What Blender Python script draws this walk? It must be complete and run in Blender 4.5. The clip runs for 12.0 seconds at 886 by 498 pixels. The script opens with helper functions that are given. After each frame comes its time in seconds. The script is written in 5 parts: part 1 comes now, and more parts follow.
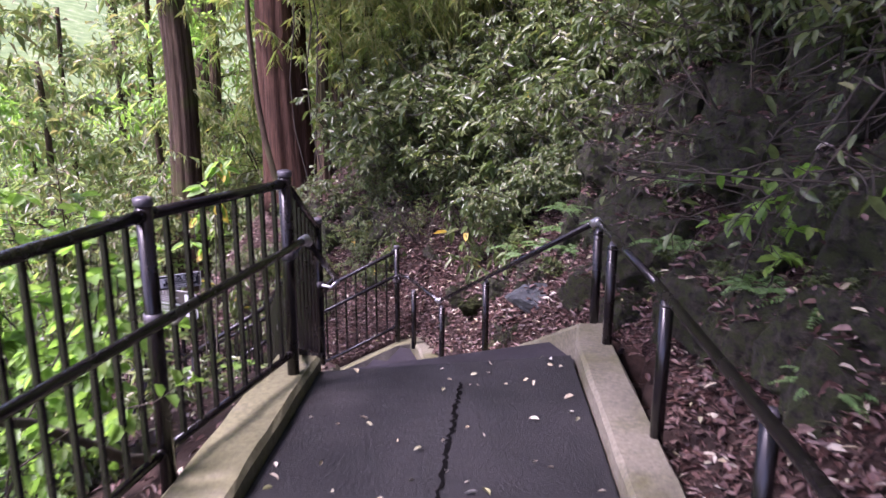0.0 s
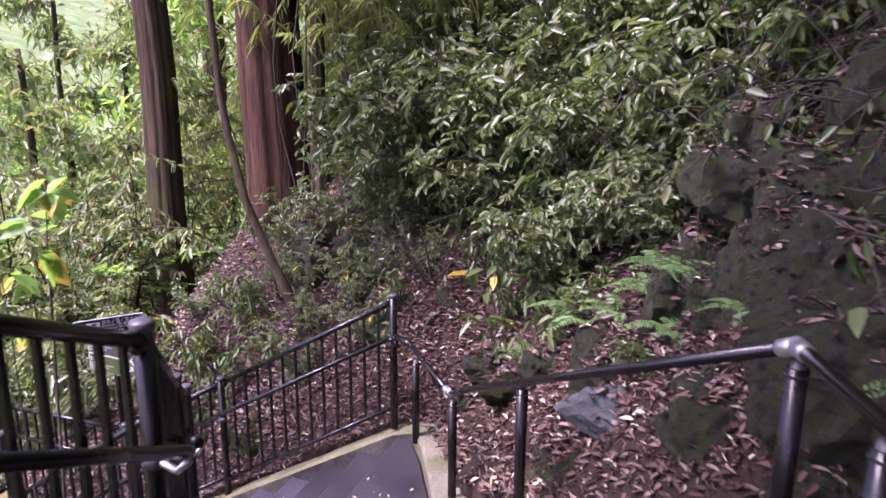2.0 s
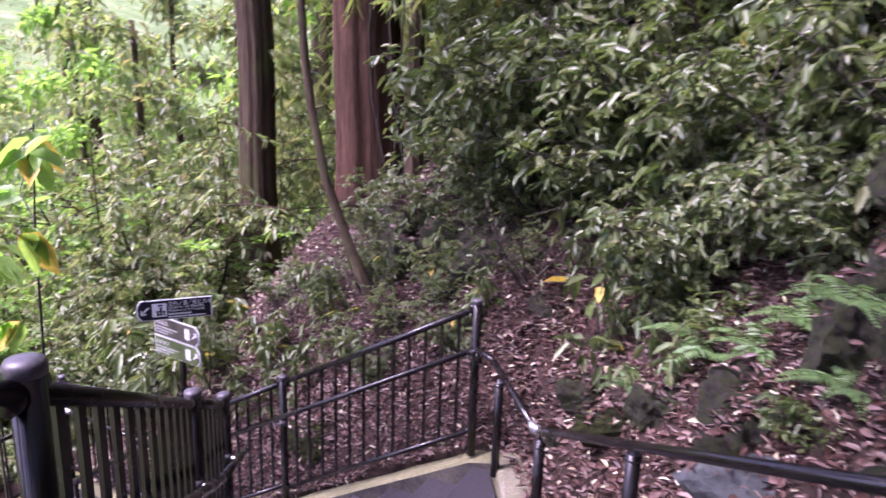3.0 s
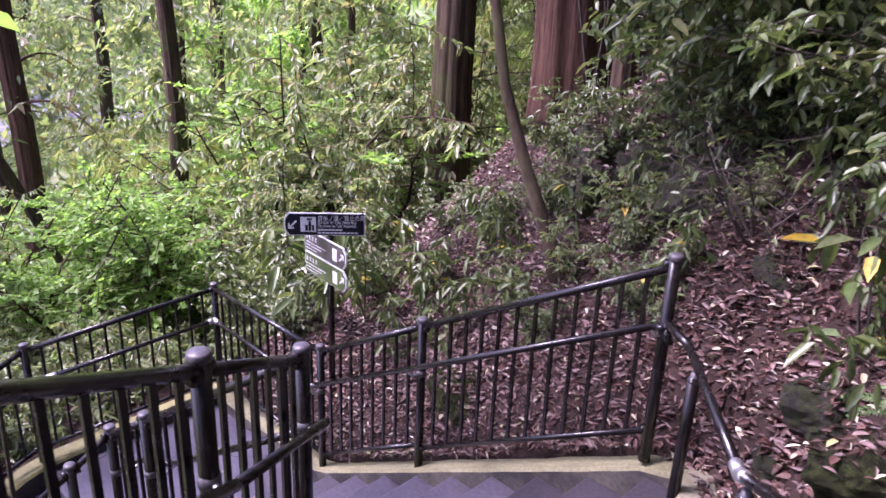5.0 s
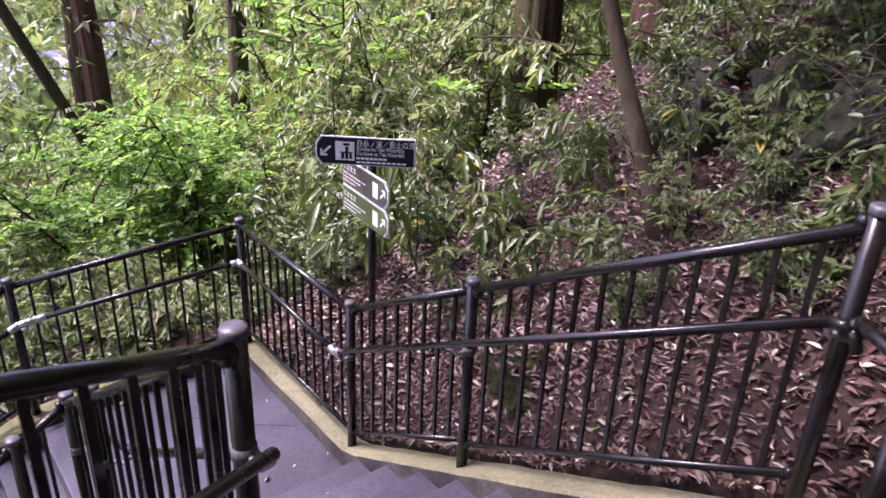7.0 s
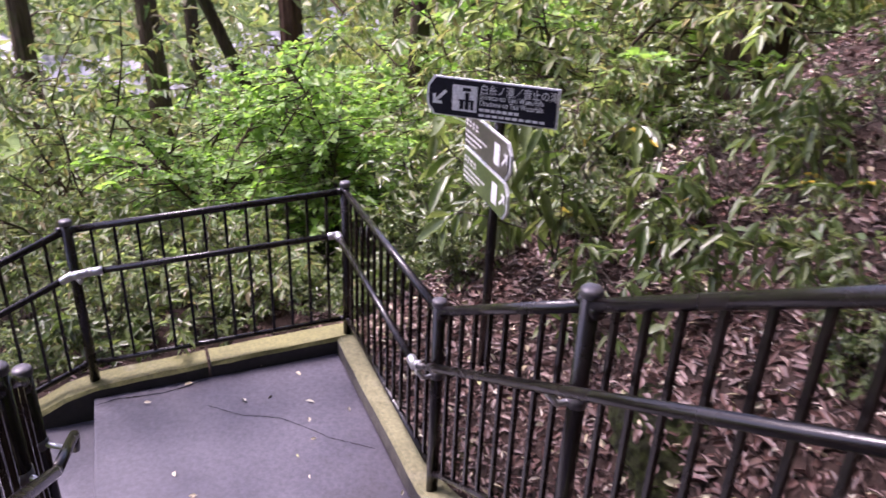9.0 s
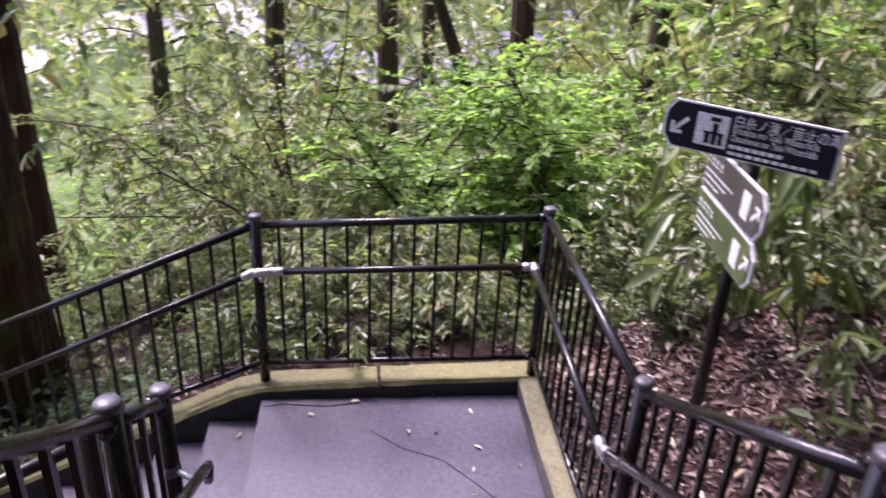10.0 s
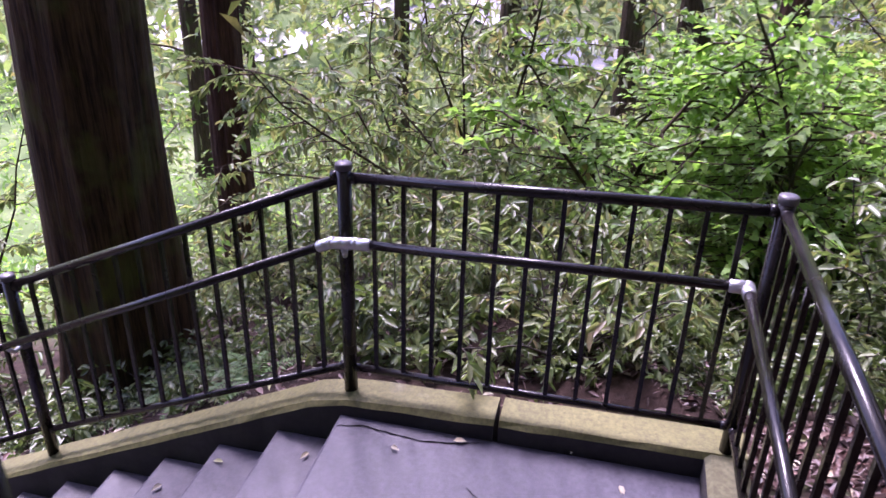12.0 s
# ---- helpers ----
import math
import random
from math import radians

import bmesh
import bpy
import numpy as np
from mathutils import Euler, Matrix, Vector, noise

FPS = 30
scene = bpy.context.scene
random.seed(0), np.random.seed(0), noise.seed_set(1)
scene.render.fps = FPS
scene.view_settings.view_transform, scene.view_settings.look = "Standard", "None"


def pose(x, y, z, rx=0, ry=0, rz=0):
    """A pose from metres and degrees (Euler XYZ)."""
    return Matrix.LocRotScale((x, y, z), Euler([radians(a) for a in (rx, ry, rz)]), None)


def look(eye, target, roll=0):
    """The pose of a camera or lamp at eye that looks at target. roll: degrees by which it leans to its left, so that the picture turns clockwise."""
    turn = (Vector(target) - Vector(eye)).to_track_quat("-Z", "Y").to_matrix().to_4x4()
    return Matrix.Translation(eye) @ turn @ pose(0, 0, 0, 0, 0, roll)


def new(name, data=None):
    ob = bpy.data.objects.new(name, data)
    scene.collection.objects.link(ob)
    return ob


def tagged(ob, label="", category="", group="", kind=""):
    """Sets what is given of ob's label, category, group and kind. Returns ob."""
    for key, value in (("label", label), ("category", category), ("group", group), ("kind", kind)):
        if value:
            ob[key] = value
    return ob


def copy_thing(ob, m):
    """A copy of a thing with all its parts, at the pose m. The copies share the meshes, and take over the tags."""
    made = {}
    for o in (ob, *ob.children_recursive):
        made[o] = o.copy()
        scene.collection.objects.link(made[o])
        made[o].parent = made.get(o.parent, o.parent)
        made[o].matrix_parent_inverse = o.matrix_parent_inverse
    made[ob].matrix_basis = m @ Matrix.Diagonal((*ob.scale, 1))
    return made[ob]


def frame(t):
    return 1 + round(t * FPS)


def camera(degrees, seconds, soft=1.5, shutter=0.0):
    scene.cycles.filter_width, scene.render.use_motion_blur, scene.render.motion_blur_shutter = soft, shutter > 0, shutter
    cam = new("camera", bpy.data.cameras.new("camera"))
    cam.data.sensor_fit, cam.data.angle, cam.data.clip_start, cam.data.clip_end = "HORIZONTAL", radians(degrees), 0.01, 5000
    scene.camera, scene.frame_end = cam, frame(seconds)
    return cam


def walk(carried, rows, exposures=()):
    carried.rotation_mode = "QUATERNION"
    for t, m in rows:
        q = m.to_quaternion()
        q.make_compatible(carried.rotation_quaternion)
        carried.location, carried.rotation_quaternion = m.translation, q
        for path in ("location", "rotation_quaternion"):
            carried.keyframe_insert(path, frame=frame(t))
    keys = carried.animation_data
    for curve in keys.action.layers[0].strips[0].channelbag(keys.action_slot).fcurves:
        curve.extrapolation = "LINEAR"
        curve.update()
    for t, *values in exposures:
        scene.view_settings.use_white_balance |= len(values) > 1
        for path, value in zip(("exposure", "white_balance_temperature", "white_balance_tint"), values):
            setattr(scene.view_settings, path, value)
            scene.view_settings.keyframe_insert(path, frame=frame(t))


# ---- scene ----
cam = camera(60.6, 12.0, soft=1.5, shutter=0.4)
PATH = [
    (0, (0.025, -0.002, 1.586), (-0.528, 1.856, 1.094), 0.3),
    (0.5, (-0.114, 0.61, 1.583), (-0.674, 2.464, 1.082), -0.2),
    (1, (-0.268, 1.261, 1.472), (-0.844, 3.113, 0.986), 0.2),
    (1.5, (-0.402, 1.856, 1.433), (-1.0, 3.699, 0.938), 0.4),
    (2, (-0.573, 2.461, 1.334), (-1.215, 4.29, 0.84), 0.4),
    (2.5, (-0.687, 2.945, 1.244), (-1.401, 4.747, 0.748), 1.0),
    (3, (-0.835, 3.277, 1.169), (-1.718, 4.993, 0.643), 1.9),
    (3.5, (-0.917, 3.599, 1.141), (-1.995, 5.18, 0.559), 1.9),
    (3.7, (-0.934, 3.707, 1.132), (-2.076, 5.235, 0.531), 1.8),
    (5.3, (-1.383, 4.551, 0.735), (-2.686, 5.872, -0.011), 2.2),
    (5.5, (-1.449, 4.64, 0.7), (-2.76, 5.939, -0.071), 1.9),
    (6, (-1.583, 4.901, 0.588), (-2.91, 6.153, -0.23), 2.0),
    (6.5, (-1.778, 5.108, 0.403), (-3.14, 6.318, -0.423), 2.4),
    (6.7, (-1.866, 5.183, 0.373), (-3.238, 6.372, -0.467), 2.5),
    (8.5, (-2.496, 6.025, -0.105), (-4.073, 6.9, -0.971), 2.6),
    (9, (-2.721, 6.25, -0.278), (-4.372, 6.97, -1.147), 2.5),
    (9.5, (-2.987, 6.297, -0.356), (-4.709, 6.813, -1.232), 3.0),
    (10, (-3.274, 6.421, -0.372), (-5.055, 6.629, -1.257), 3.0),
    (10.5, (-3.535, 6.52, -0.464), (-5.327, 6.489, -1.351), 2.8),
    (11, (-3.815, 6.591, -0.619), (-5.597, 6.409, -1.508), 2.9),
    (11.5, (-4.097, 6.68, -0.816), (-5.867, 6.395, -1.702), 2.5),
    (12, (-4.416, 6.812, -1.007), (-6.161, 6.422, -1.903), 1.6),
]
walk(cam, [(t, look(eye, target, roll)) for t, eye, target, roll in PATH],
     exposures=[(0.0, 1.93, 5850, 50), (1.5, 1.94, 5900, 51), (3.5, 2.02, 5750, 56), (5.5, 1.98, 5800, 51), (8.5, 1.88, 6200, 41), (11.0, 1.74, 5850, 51), (12.0, 1.76, 5700, 53)])

# ---------- light ----------
world = bpy.data.worlds.new("world")
scene.world = world
world.use_nodes = True
_n = world.node_tree.nodes
_sky = _n.new("ShaderNodeTexSky")
_sky.sky_type, _sky.sun_disc = "NISHITA", False
SUN_ELEV, SUN_ROT = 58.0, 228.0
_sky.sun_elevation, _sky.sun_rotation = radians(SUN_ELEV), radians(SUN_ROT)
_sky.air_density, _sky.dust_density = 1.0, 3.0
_n["Background"].inputs["Strength"].default_value = 0.15
world.node_tree.links.new(_sky.outputs[0], _n["Background"].inputs["Color"])
sun_data = bpy.data.lights.new("sun", "SUN")
sun_data.energy, sun_data.angle, sun_data.color = 4.5, radians(24), (1.0, 0.97, 0.92)
sun = new("sun", sun_data)
_a, _e = radians(SUN_ROT), radians(SUN_ELEV)
sun.matrix_world = look(Vector((math.sin(_a) * math.cos(_e), math.cos(_a) * math.cos(_e), math.sin(_e))) * 40, (0, 0, 0))


# ---------- materials ----------
def material(name, rough=0.7, metal=0.0, spec=0.5):
    m = bpy.data.materials.new(name)
    m.use_nodes = True
    nt = m.node_tree
    b = nt.nodes["Principled BSDF"]
    b.inputs["Roughness"].default_value = rough
    b.inputs["Metallic"].default_value = metal
    b.inputs["Specular IOR Level"].default_value = spec
    return m, nt, b


def noise_tex(nt, scale, detail=6.0, rough=0.6, coords="Object"):
    tc = nt.nodes.new("ShaderNodeTexCoord")
    n = nt.nodes.new("ShaderNodeTexNoise")
    n.inputs["Scale"].default_value, n.inputs["Detail"].default_value, n.inputs["Roughness"].default_value = scale, detail, rough
    nt.links.new(tc.outputs[coords], n.inputs["Vector"])
    return n


def ramp(nt, src, stops):
    r = nt.nodes.new("ShaderNodeValToRGB")
    while len(r.color_ramp.elements) < len(stops):
        r.color_ramp.elements.new(0.5)
    for e, (p, c) in zip(r.color_ramp.elements, stops):
        e.position, e.color = p, (*c, 1)
    nt.links.new(src, r.inputs[0])
    return r


def mix(nt, fac, a, b, mode="MIX"):
    n = nt.nodes.new("ShaderNodeMix")
    n.data_type, n.blend_type = "RGBA", mode
    for sock, v in ((n.inputs[0], fac), (n.inputs[6], a), (n.inputs[7], b)):
        if isinstance(v, (int, float)):
            sock.default_value = v
        elif isinstance(v, tuple):
            sock.default_value = (*v, 1)
        else:
            nt.links.new(v, sock)
    return n.outputs[2]


def bump(nt, b, src, strength=0.3, dist=0.01, normal=None):
    n = nt.nodes.new("ShaderNodeBump")
    n.inputs["Strength"].default_value, n.inputs["Distance"].default_value = strength, dist
    nt.links.new(src, n.inputs["Height"])
    if normal is not None:
        nt.links.new(normal, n.inputs["Normal"])
    nt.links.new(n.outputs[0], b.inputs["Normal"])
    return n.outputs[0]


def surface(name, dark, light, scale_big, scale_fine, rough=0.7, bump_s=0.4, bump_d=0.006, patch=None, patch_range=(0.55, 0.7), spec=0.5, rough_var=0.0, patch_scale=1.2):
    """Two scales of mottling with an optional third colour in patches."""
    m, nt, b = material(name, rough, 0.0, spec)
    big, fine = noise_tex(nt, scale_big, 5), noise_tex(nt, scale_fine, 8, 0.7)
    c1 = ramp(nt, big.outputs[0], [(0.3, dark), (0.7, light)]).outputs[0]
    g = ramp(nt, fine.outputs[0], [(0.3, (0.55, 0.55, 0.55)), (0.7, (1.25, 1.25, 1.25))]).outputs[0]
    c = mix(nt, 1.0, c1, g, "MULTIPLY")
    if patch:
        pn = noise_tex(nt, patch_scale, 7, 0.65)
        f = ramp(nt, pn.outputs[0], [(patch_range[0], (0, 0, 0)), (patch_range[1], (1, 1, 1))]).outputs[0]
        c = mix(nt, f, c, mix(nt, 1.0, patch, g, "MULTIPLY"))
    nt.links.new(c, b.inputs["Base Color"])
    if rough_var:
        rr = ramp(nt, big.outputs[0], [(0.35, (rough - rough_var,) * 3), (0.65, (rough + rough_var,) * 3)])
        nt.links.new(rr.outputs[0], b.inputs["Roughness"])
    bump(nt, b, fine.outputs[0], bump_s, bump_d)
    return m


def leaf_material(name, colours, rough=0.45, trans=0.35, spec=0.5):
    """Each leaf takes a colour of its own; light passes through it."""
    m, nt, b = material(name, rough, 0.0, spec)
    geo = nt.nodes.new("ShaderNodeNewGeometry")
    stops = [(i / (len(colours) - 1), c) for i, c in enumerate(colours)]
    col = ramp(nt, geo.outputs["Random Per Island"], stops).outputs[0]
    fine = noise_tex(nt, 30, 3)
    col = mix(nt, 1.0, col, ramp(nt, fine.outputs[0], [(0.3, (0.75, 0.75, 0.75)), (0.7, (1.2, 1.2, 1.2))]).outputs[0], "MULTIPLY")
    nt.links.new(col, b.inputs["Base Color"])
    if trans:
        t = nt.nodes.new("ShaderNodeBsdfTranslucent")
        nt.links.new(mix(nt, 1.0, col, (1.4, 1.5, 0.85), "MULTIPLY"), t.inputs[0])
        ms = nt.nodes.new("ShaderNodeMixShader")
        ms.inputs[0].default_value = trans
        nt.links.new(b.outputs[0], ms.inputs[1])
        nt.links.new(t.outputs[0], ms.inputs[2])
        nt.links.new(ms.outputs[0], nt.nodes["Material Output"].inputs[0])
    return m


def bark_material(name, dark, light, moss=None, scale=9.0):
    m, nt, b = material(name, 0.9, 0.0, 0.2)
    tc = nt.nodes.new("ShaderNodeTexCoord")
    mp = nt.nodes.new("ShaderNodeMapping")
    mp.inputs["Scale"].default_value = (1.0, 1.0, 0.07)
    nt.links.new(tc.outputs["Object"], mp.inputs[0])
    n = nt.nodes.new("ShaderNodeTexNoise")
    n.inputs["Scale"].default_value, n.inputs["Detail"].default_value, n.inputs["Roughness"].default_value = scale * 2.2, 8, 0.72
    nt.links.new(mp.outputs[0], n.inputs["Vector"])
    c = ramp(nt, n.outputs[0], [(0.38, dark), (0.60, light)]).outputs[0]
    big = noise_tex(nt, 1.3, 5)
    c = mix(nt, ramp(nt, big.outputs[0], [(0.35, (0, 0, 0)), (0.7, (0.6, 0.6, 0.6))]).outputs[0], c, dark)
    if moss:
        mn = noise_tex(nt, 2.2, 7)
        c = mix(nt, ramp(nt, mn.outputs[0], [(0.5, (0, 0, 0)), (0.68, (1, 1, 1))]).outputs[0], c, moss)
    nt.links.new(c, b.inputs["Base Color"])
    bump(nt, b, n.outputs[0], 0.9, 0.03)
    return m


M_ASPHALT = surface("dark asphalt", (0.008, 0.0075, 0.0075), (0.021, 0.0190, 0.0188), 2.2, 55, 0.72, 1.0, 0.012, (0.055, 0.048, 0.046), (0.56, 0.80), rough_var=0.15)
M_CONC = surface("damp grey concrete", (0.042, 0.038, 0.052), (0.084, 0.076, 0.098), 1.4, 38, 0.46, 0.30, 0.003, (0.045, 0.039, 0.044), (0.54, 0.74), spec=0.45, rough_var=0.10)
M_STEP = surface("dark damp concrete", (0.022, 0.019, 0.023), (0.050, 0.044, 0.052), 1.5, 40, 0.58, 0.45, 0.004, (0.085, 0.077, 0.085), (0.60, 0.8), spec=0.4, rough_var=0.12)
M_KERB = surface("mossy kerb concrete", (0.13, 0.118, 0.085), (0.23, 0.21, 0.145), 2.2, 45, 0.8, 0.5, 0.005, (0.105, 0.103, 0.042), (0.44, 0.66), patch_scale=2.6)
M_KERB_GREEN = surface("green algae kerb concrete", (0.085, 0.083, 0.022), (0.165, 0.155, 0.050), 2.2, 45, 0.75, 0.5, 0.005, (0.23, 0.21, 0.15), (0.60, 0.78), patch_scale=1.7)
M_KERB_ALGAE = surface("kerb concrete with thin algae", (0.12, 0.115, 0.055), (0.205, 0.195, 0.10), 2.2, 45, 0.8, 0.5, 0.005, (0.21, 0.19, 0.135), (0.56, 0.76), patch_scale=2.0)
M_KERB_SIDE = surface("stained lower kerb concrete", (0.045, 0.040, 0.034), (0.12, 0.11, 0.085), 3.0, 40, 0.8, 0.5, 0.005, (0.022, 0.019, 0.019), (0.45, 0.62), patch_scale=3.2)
M_SOIL = surface("dark soil with old leaves", (0.020, 0.013, 0.010), (0.052, 0.031, 0.024), 3.0, 30, 0.95, 0.8, 0.03, (0.05, 0.06, 0.02), (0.6, 0.75), spec=0.2)
_nt = M_SOIL.node_tree
_tc, _sx = _nt.nodes.new("ShaderNodeTexCoord"), _nt.nodes.new("ShaderNodeSeparateXYZ")
_nt.links.new(_tc.outputs["Object"], _sx.inputs[0])
_mr = _nt.nodes.new("ShaderNodeMapRange")
for _i, _val in ((1, -11.0), (2, -15.0), (3, 0.0), (4, 1.0)):
    _mr.inputs[_i].default_value = _val
_nt.links.new(_sx.outputs[0], _mr.inputs[0])
_gn = ramp(_nt, noise_tex(_nt, 0.5, 8).outputs[0], [(0.3, (0.05, 0.09, 0.028)), (0.55, (0.11, 0.155, 0.055)), (0.75, (0.24, 0.25, 0.15))]).outputs[0]
_pb = _nt.nodes["Principled BSDF"]
_src = _pb.inputs["Base Color"].links[0].from_socket
_nt.links.new(mix(_nt, _mr.outputs[0], _src, _gn), _pb.inputs["Base Color"])
M_ROCK = surface("mossy dark rock", (0.007, 0.0065, 0.005), (0.130, 0.116, 0.086), 7.0, 34, 0.85, 1.0, 0.12, (0.070, 0.088, 0.028), (0.44, 0.58), spec=0.3, patch_scale=5.0)
M_ROCK_PALE = surface("pale grey rock", (0.030, 0.034, 0.036), (0.11, 0.12, 0.122), 3.4, 26, 0.7, 0.7, 0.02, (0.05, 0.07, 0.03), (0.58, 0.7), spec=0.4, patch_scale=2.4)
M_STEEL = surface("dark brown painted steel", (0.006, 0.005, 0.005), (0.013, 0.0095, 0.0095), 5, 60, 0.24, 0.10, 0.0008, (0.045, 0.030, 0.028), (0.66, 0.8), spec=0.4, rough_var=0.06)
M_ZINC, _nt, _b = material("galvanised steel", 0.38, 0.9)
_b.inputs["Base Color"].default_value = (0.50, 0.49, 0.50, 1)
bump(_nt, _b, noise_tex(_nt, 60, 4).outputs[0], 0.2, 0.001)
M_CAP = surface("worn dark steel cap", (0.05, 0.045, 0.05), (0.10, 0.09, 0.10), 18, 90, 0.42, 0.2, 0.001)
# near-black colour for the upright sides of kerbs 5 and 6
M_KERB_BLACK = surface("near-black kerb concrete", (0.008, 0.007, 0.008), (0.030, 0.027, 0.024), 2.5, 30, 0.6, 0.5, 0.004)
M_CRACK = surface("dark crack", (0.002, 0.002, 0.002), (0.005, 0.0045, 0.0045), 8, 40, 1.0, spec=0.05)
M_CEDAR = bark_material("red brown cedar bark", (0.024, 0.012, 0.008), (0.092, 0.046, 0.030), scale=14)
M_CEDAR_MOSS = bark_material("mossy cedar bark", (0.016, 0.009, 0.006), (0.105, 0.060, 0.030), (0.075, 0.080, 0.020), scale=15)
M_DARKBARK = bark_material("dark bark", (0.024, 0.016, 0.011), (0.095, 0.064, 0.042), (0.050, 0.056, 0.018), scale=12)
M_PALEBARK = bark_material("smooth brown grey bark", (0.046, 0.032, 0.021), (0.120, 0.083, 0.054), (0.10, 0.088, 0.045), scale=4)
M_TWIG = surface("twig bark", (0.026, 0.020, 0.014), (0.070, 0.056, 0.040), 6, 40, 0.9)
M_BAMBOO = surface("green bamboo cane", (0.22, 0.25, 0.07), (0.42, 0.43, 0.16), 3, 20, 0.45, 0.1, 0.001)
M_LEAF_DARK = leaf_material("glossy evergreen leaf", [(0.045, 0.075, 0.022), (0.075, 0.115, 0.034), (0.105, 0.150, 0.050), (0.14, 0.175, 0.065), (0.055, 0.085, 0.030), (0.18, 0.19, 0.08)], 0.34, 0.35)
M_LEAF_BRIGHT = leaf_material("bright maple leaf", [(0.13, 0.25, 0.05), (0.19, 0.34, 0.075), (0.17, 0.29, 0.07), (0.26, 0.38, 0.10)], 0.45, 0.6)
M_LEAF_MID = leaf_material("mid green leaf", [(0.085, 0.135, 0.048), (0.135, 0.195, 0.070), (0.185, 0.230, 0.105), (0.23, 0.245, 0.12), (0.095, 0.145, 0.060), (0.21, 0.17, 0.09)], 0.38, 0.5)
M_LEAF_BAMBOO = leaf_material("bamboo grass leaf", [(0.11, 0.17, 0.045), (0.16, 0.23, 0.06), (0.22, 0.27, 0.10), (0.28, 0.27, 0.09), (0.12, 0.18, 0.055)], 0.45, 0.45)
M_LEAF_CONIFER = leaf_material("conifer spray", [(0.045, 0.075, 0.028), (0.07, 0.105, 0.035), (0.11, 0.11, 0.045), (0.15, 0.12, 0.06)], 0.6, 0.3)
M_FERN = leaf_material("fern green", [(0.09, 0.17, 0.055), (0.12, 0.22, 0.07), (0.15, 0.24, 0.09)], 0.5, 0.35)
M_YELLOW = leaf_material("yellow autumn leaf", [(0.50, 0.33, 0.05), (0.62, 0.47, 0.12), (0.55, 0.30, 0.04)], 0.5, 0.35)
M_LITTER = leaf_material("fallen brown leaf", [(0.045, 0.019, 0.014), (0.090, 0.043, 0.034), (0.14, 0.080, 0.066), (0.060, 0.027, 0.020), (0.22, 0.145, 0.118), (0.028, 0.013, 0.010), (0.110, 0.055, 0.043)], 0.5, 0.0)
M_LITTER_PALE = leaf_material("fallen pale leaf", [(0.45, 0.40, 0.30), (0.36, 0.30, 0.18), (0.50, 0.46, 0.38), (0.30, 0.30, 0.12)], 0.6, 0.0)


# ---------- mesh helpers ----------
def mesh_object(name, bm, mat, smooth=False):
    me = bpy.data.meshes.new(name)
    bm.to_mesh(me)
    bm.free()
    me.materials.append(mat)
    if smooth:
        me.polygons.foreach_set("use_smooth", [True] * len(me.polygons))
    return new(name, me)


def part(name, bm, mat, parent, label="", smooth=False):
    ob = mesh_object(name, bm, mat, smooth)
    ob.parent = parent
    if label:
        tagged(ob, label)
    return ob


def raw_object(name, verts, faces, mat, parent=None, smooth=False):
    me = bpy.data.meshes.new(name)
    me.from_pydata([tuple(v) for v in verts], [], faces)
    me.materials.append(mat)
    if smooth:
        me.polygons.foreach_set("use_smooth", [True] * len(me.polygons))
    ob = new(name, me)
    ob.parent = parent
    return ob


def thing(name, at, label, category, group="", kind=""):
    ob = new(name)
    ob.matrix_world = Matrix.Translation(at)
    return tagged(ob, label, category, group, kind)


def add_tube(bm, pts, radii, seg=10, cap=True, wobble=None):
    """A swept tube through pts."""
    pts = [Vector(p) for p in pts]
    rings = []
    for i, p in enumerate(pts):
        d = (pts[min(i + 1, len(pts) - 1)] - pts[max(i - 1, 0)]).normalized()
        ref = Vector((0, 0, 1)) if abs(d.z) < 0.9 else Vector((1, 0, 0))
        a = d.cross(ref).normalized()
        b = d.cross(a)
        r = radii[i] if isinstance(radii, (list, tuple)) else radii
        ring = []
        for k in range(seg):
            w = 2 * math.pi * k / seg
            rr = r * (wobble(i, k) if wobble else 1)
            ring.append(bm.verts.new(p + (a * math.cos(w) + b * math.sin(w)) * rr))
        rings.append(ring)
    for r0, r1 in zip(rings, rings[1:]):
        for k in range(seg):
            bm.faces.new((r0[k], r0[(k + 1) % seg], r1[(k + 1) % seg], r1[k]))
    if cap:
        bm.faces.new(rings[0][::-1])
        bm.faces.new(rings[-1])


def tube(pts, radii, seg=10):
    bm = bmesh.new()
    add_tube(bm, pts, radii, seg)
    bmesh.ops.recalc_face_normals(bm, faces=bm.faces)
    return bm


def prism(poly, top, bottom, bevel=0.0):
    """A vertical prism; top is one height or one for each corner."""
    bm = bmesh.new()
    tops = top if isinstance(top, (list, tuple)) else [top] * len(poly)
    up = [bm.verts.new((x, y, z)) for (x, y), z in zip(poly, tops)]
    lo = [bm.verts.new((x, y, bottom)) for x, y in poly]
    bm.faces.new(up)
    bm.faces.new(lo[::-1])
    for i in range(len(poly)):
        j = (i + 1) % len(poly)
        bm.faces.new((up[i], lo[i], lo[j], up[j]))
    bmesh.ops.recalc_face_normals(bm, faces=bm.faces)
    if bevel:
        edges = [e for e in bm.edges if all(v in up for v in e.verts)]
        bmesh.ops.bevel(bm, geom=edges, offset=bevel, segments=2, profile=0.6, affect="EDGES")
    return bm


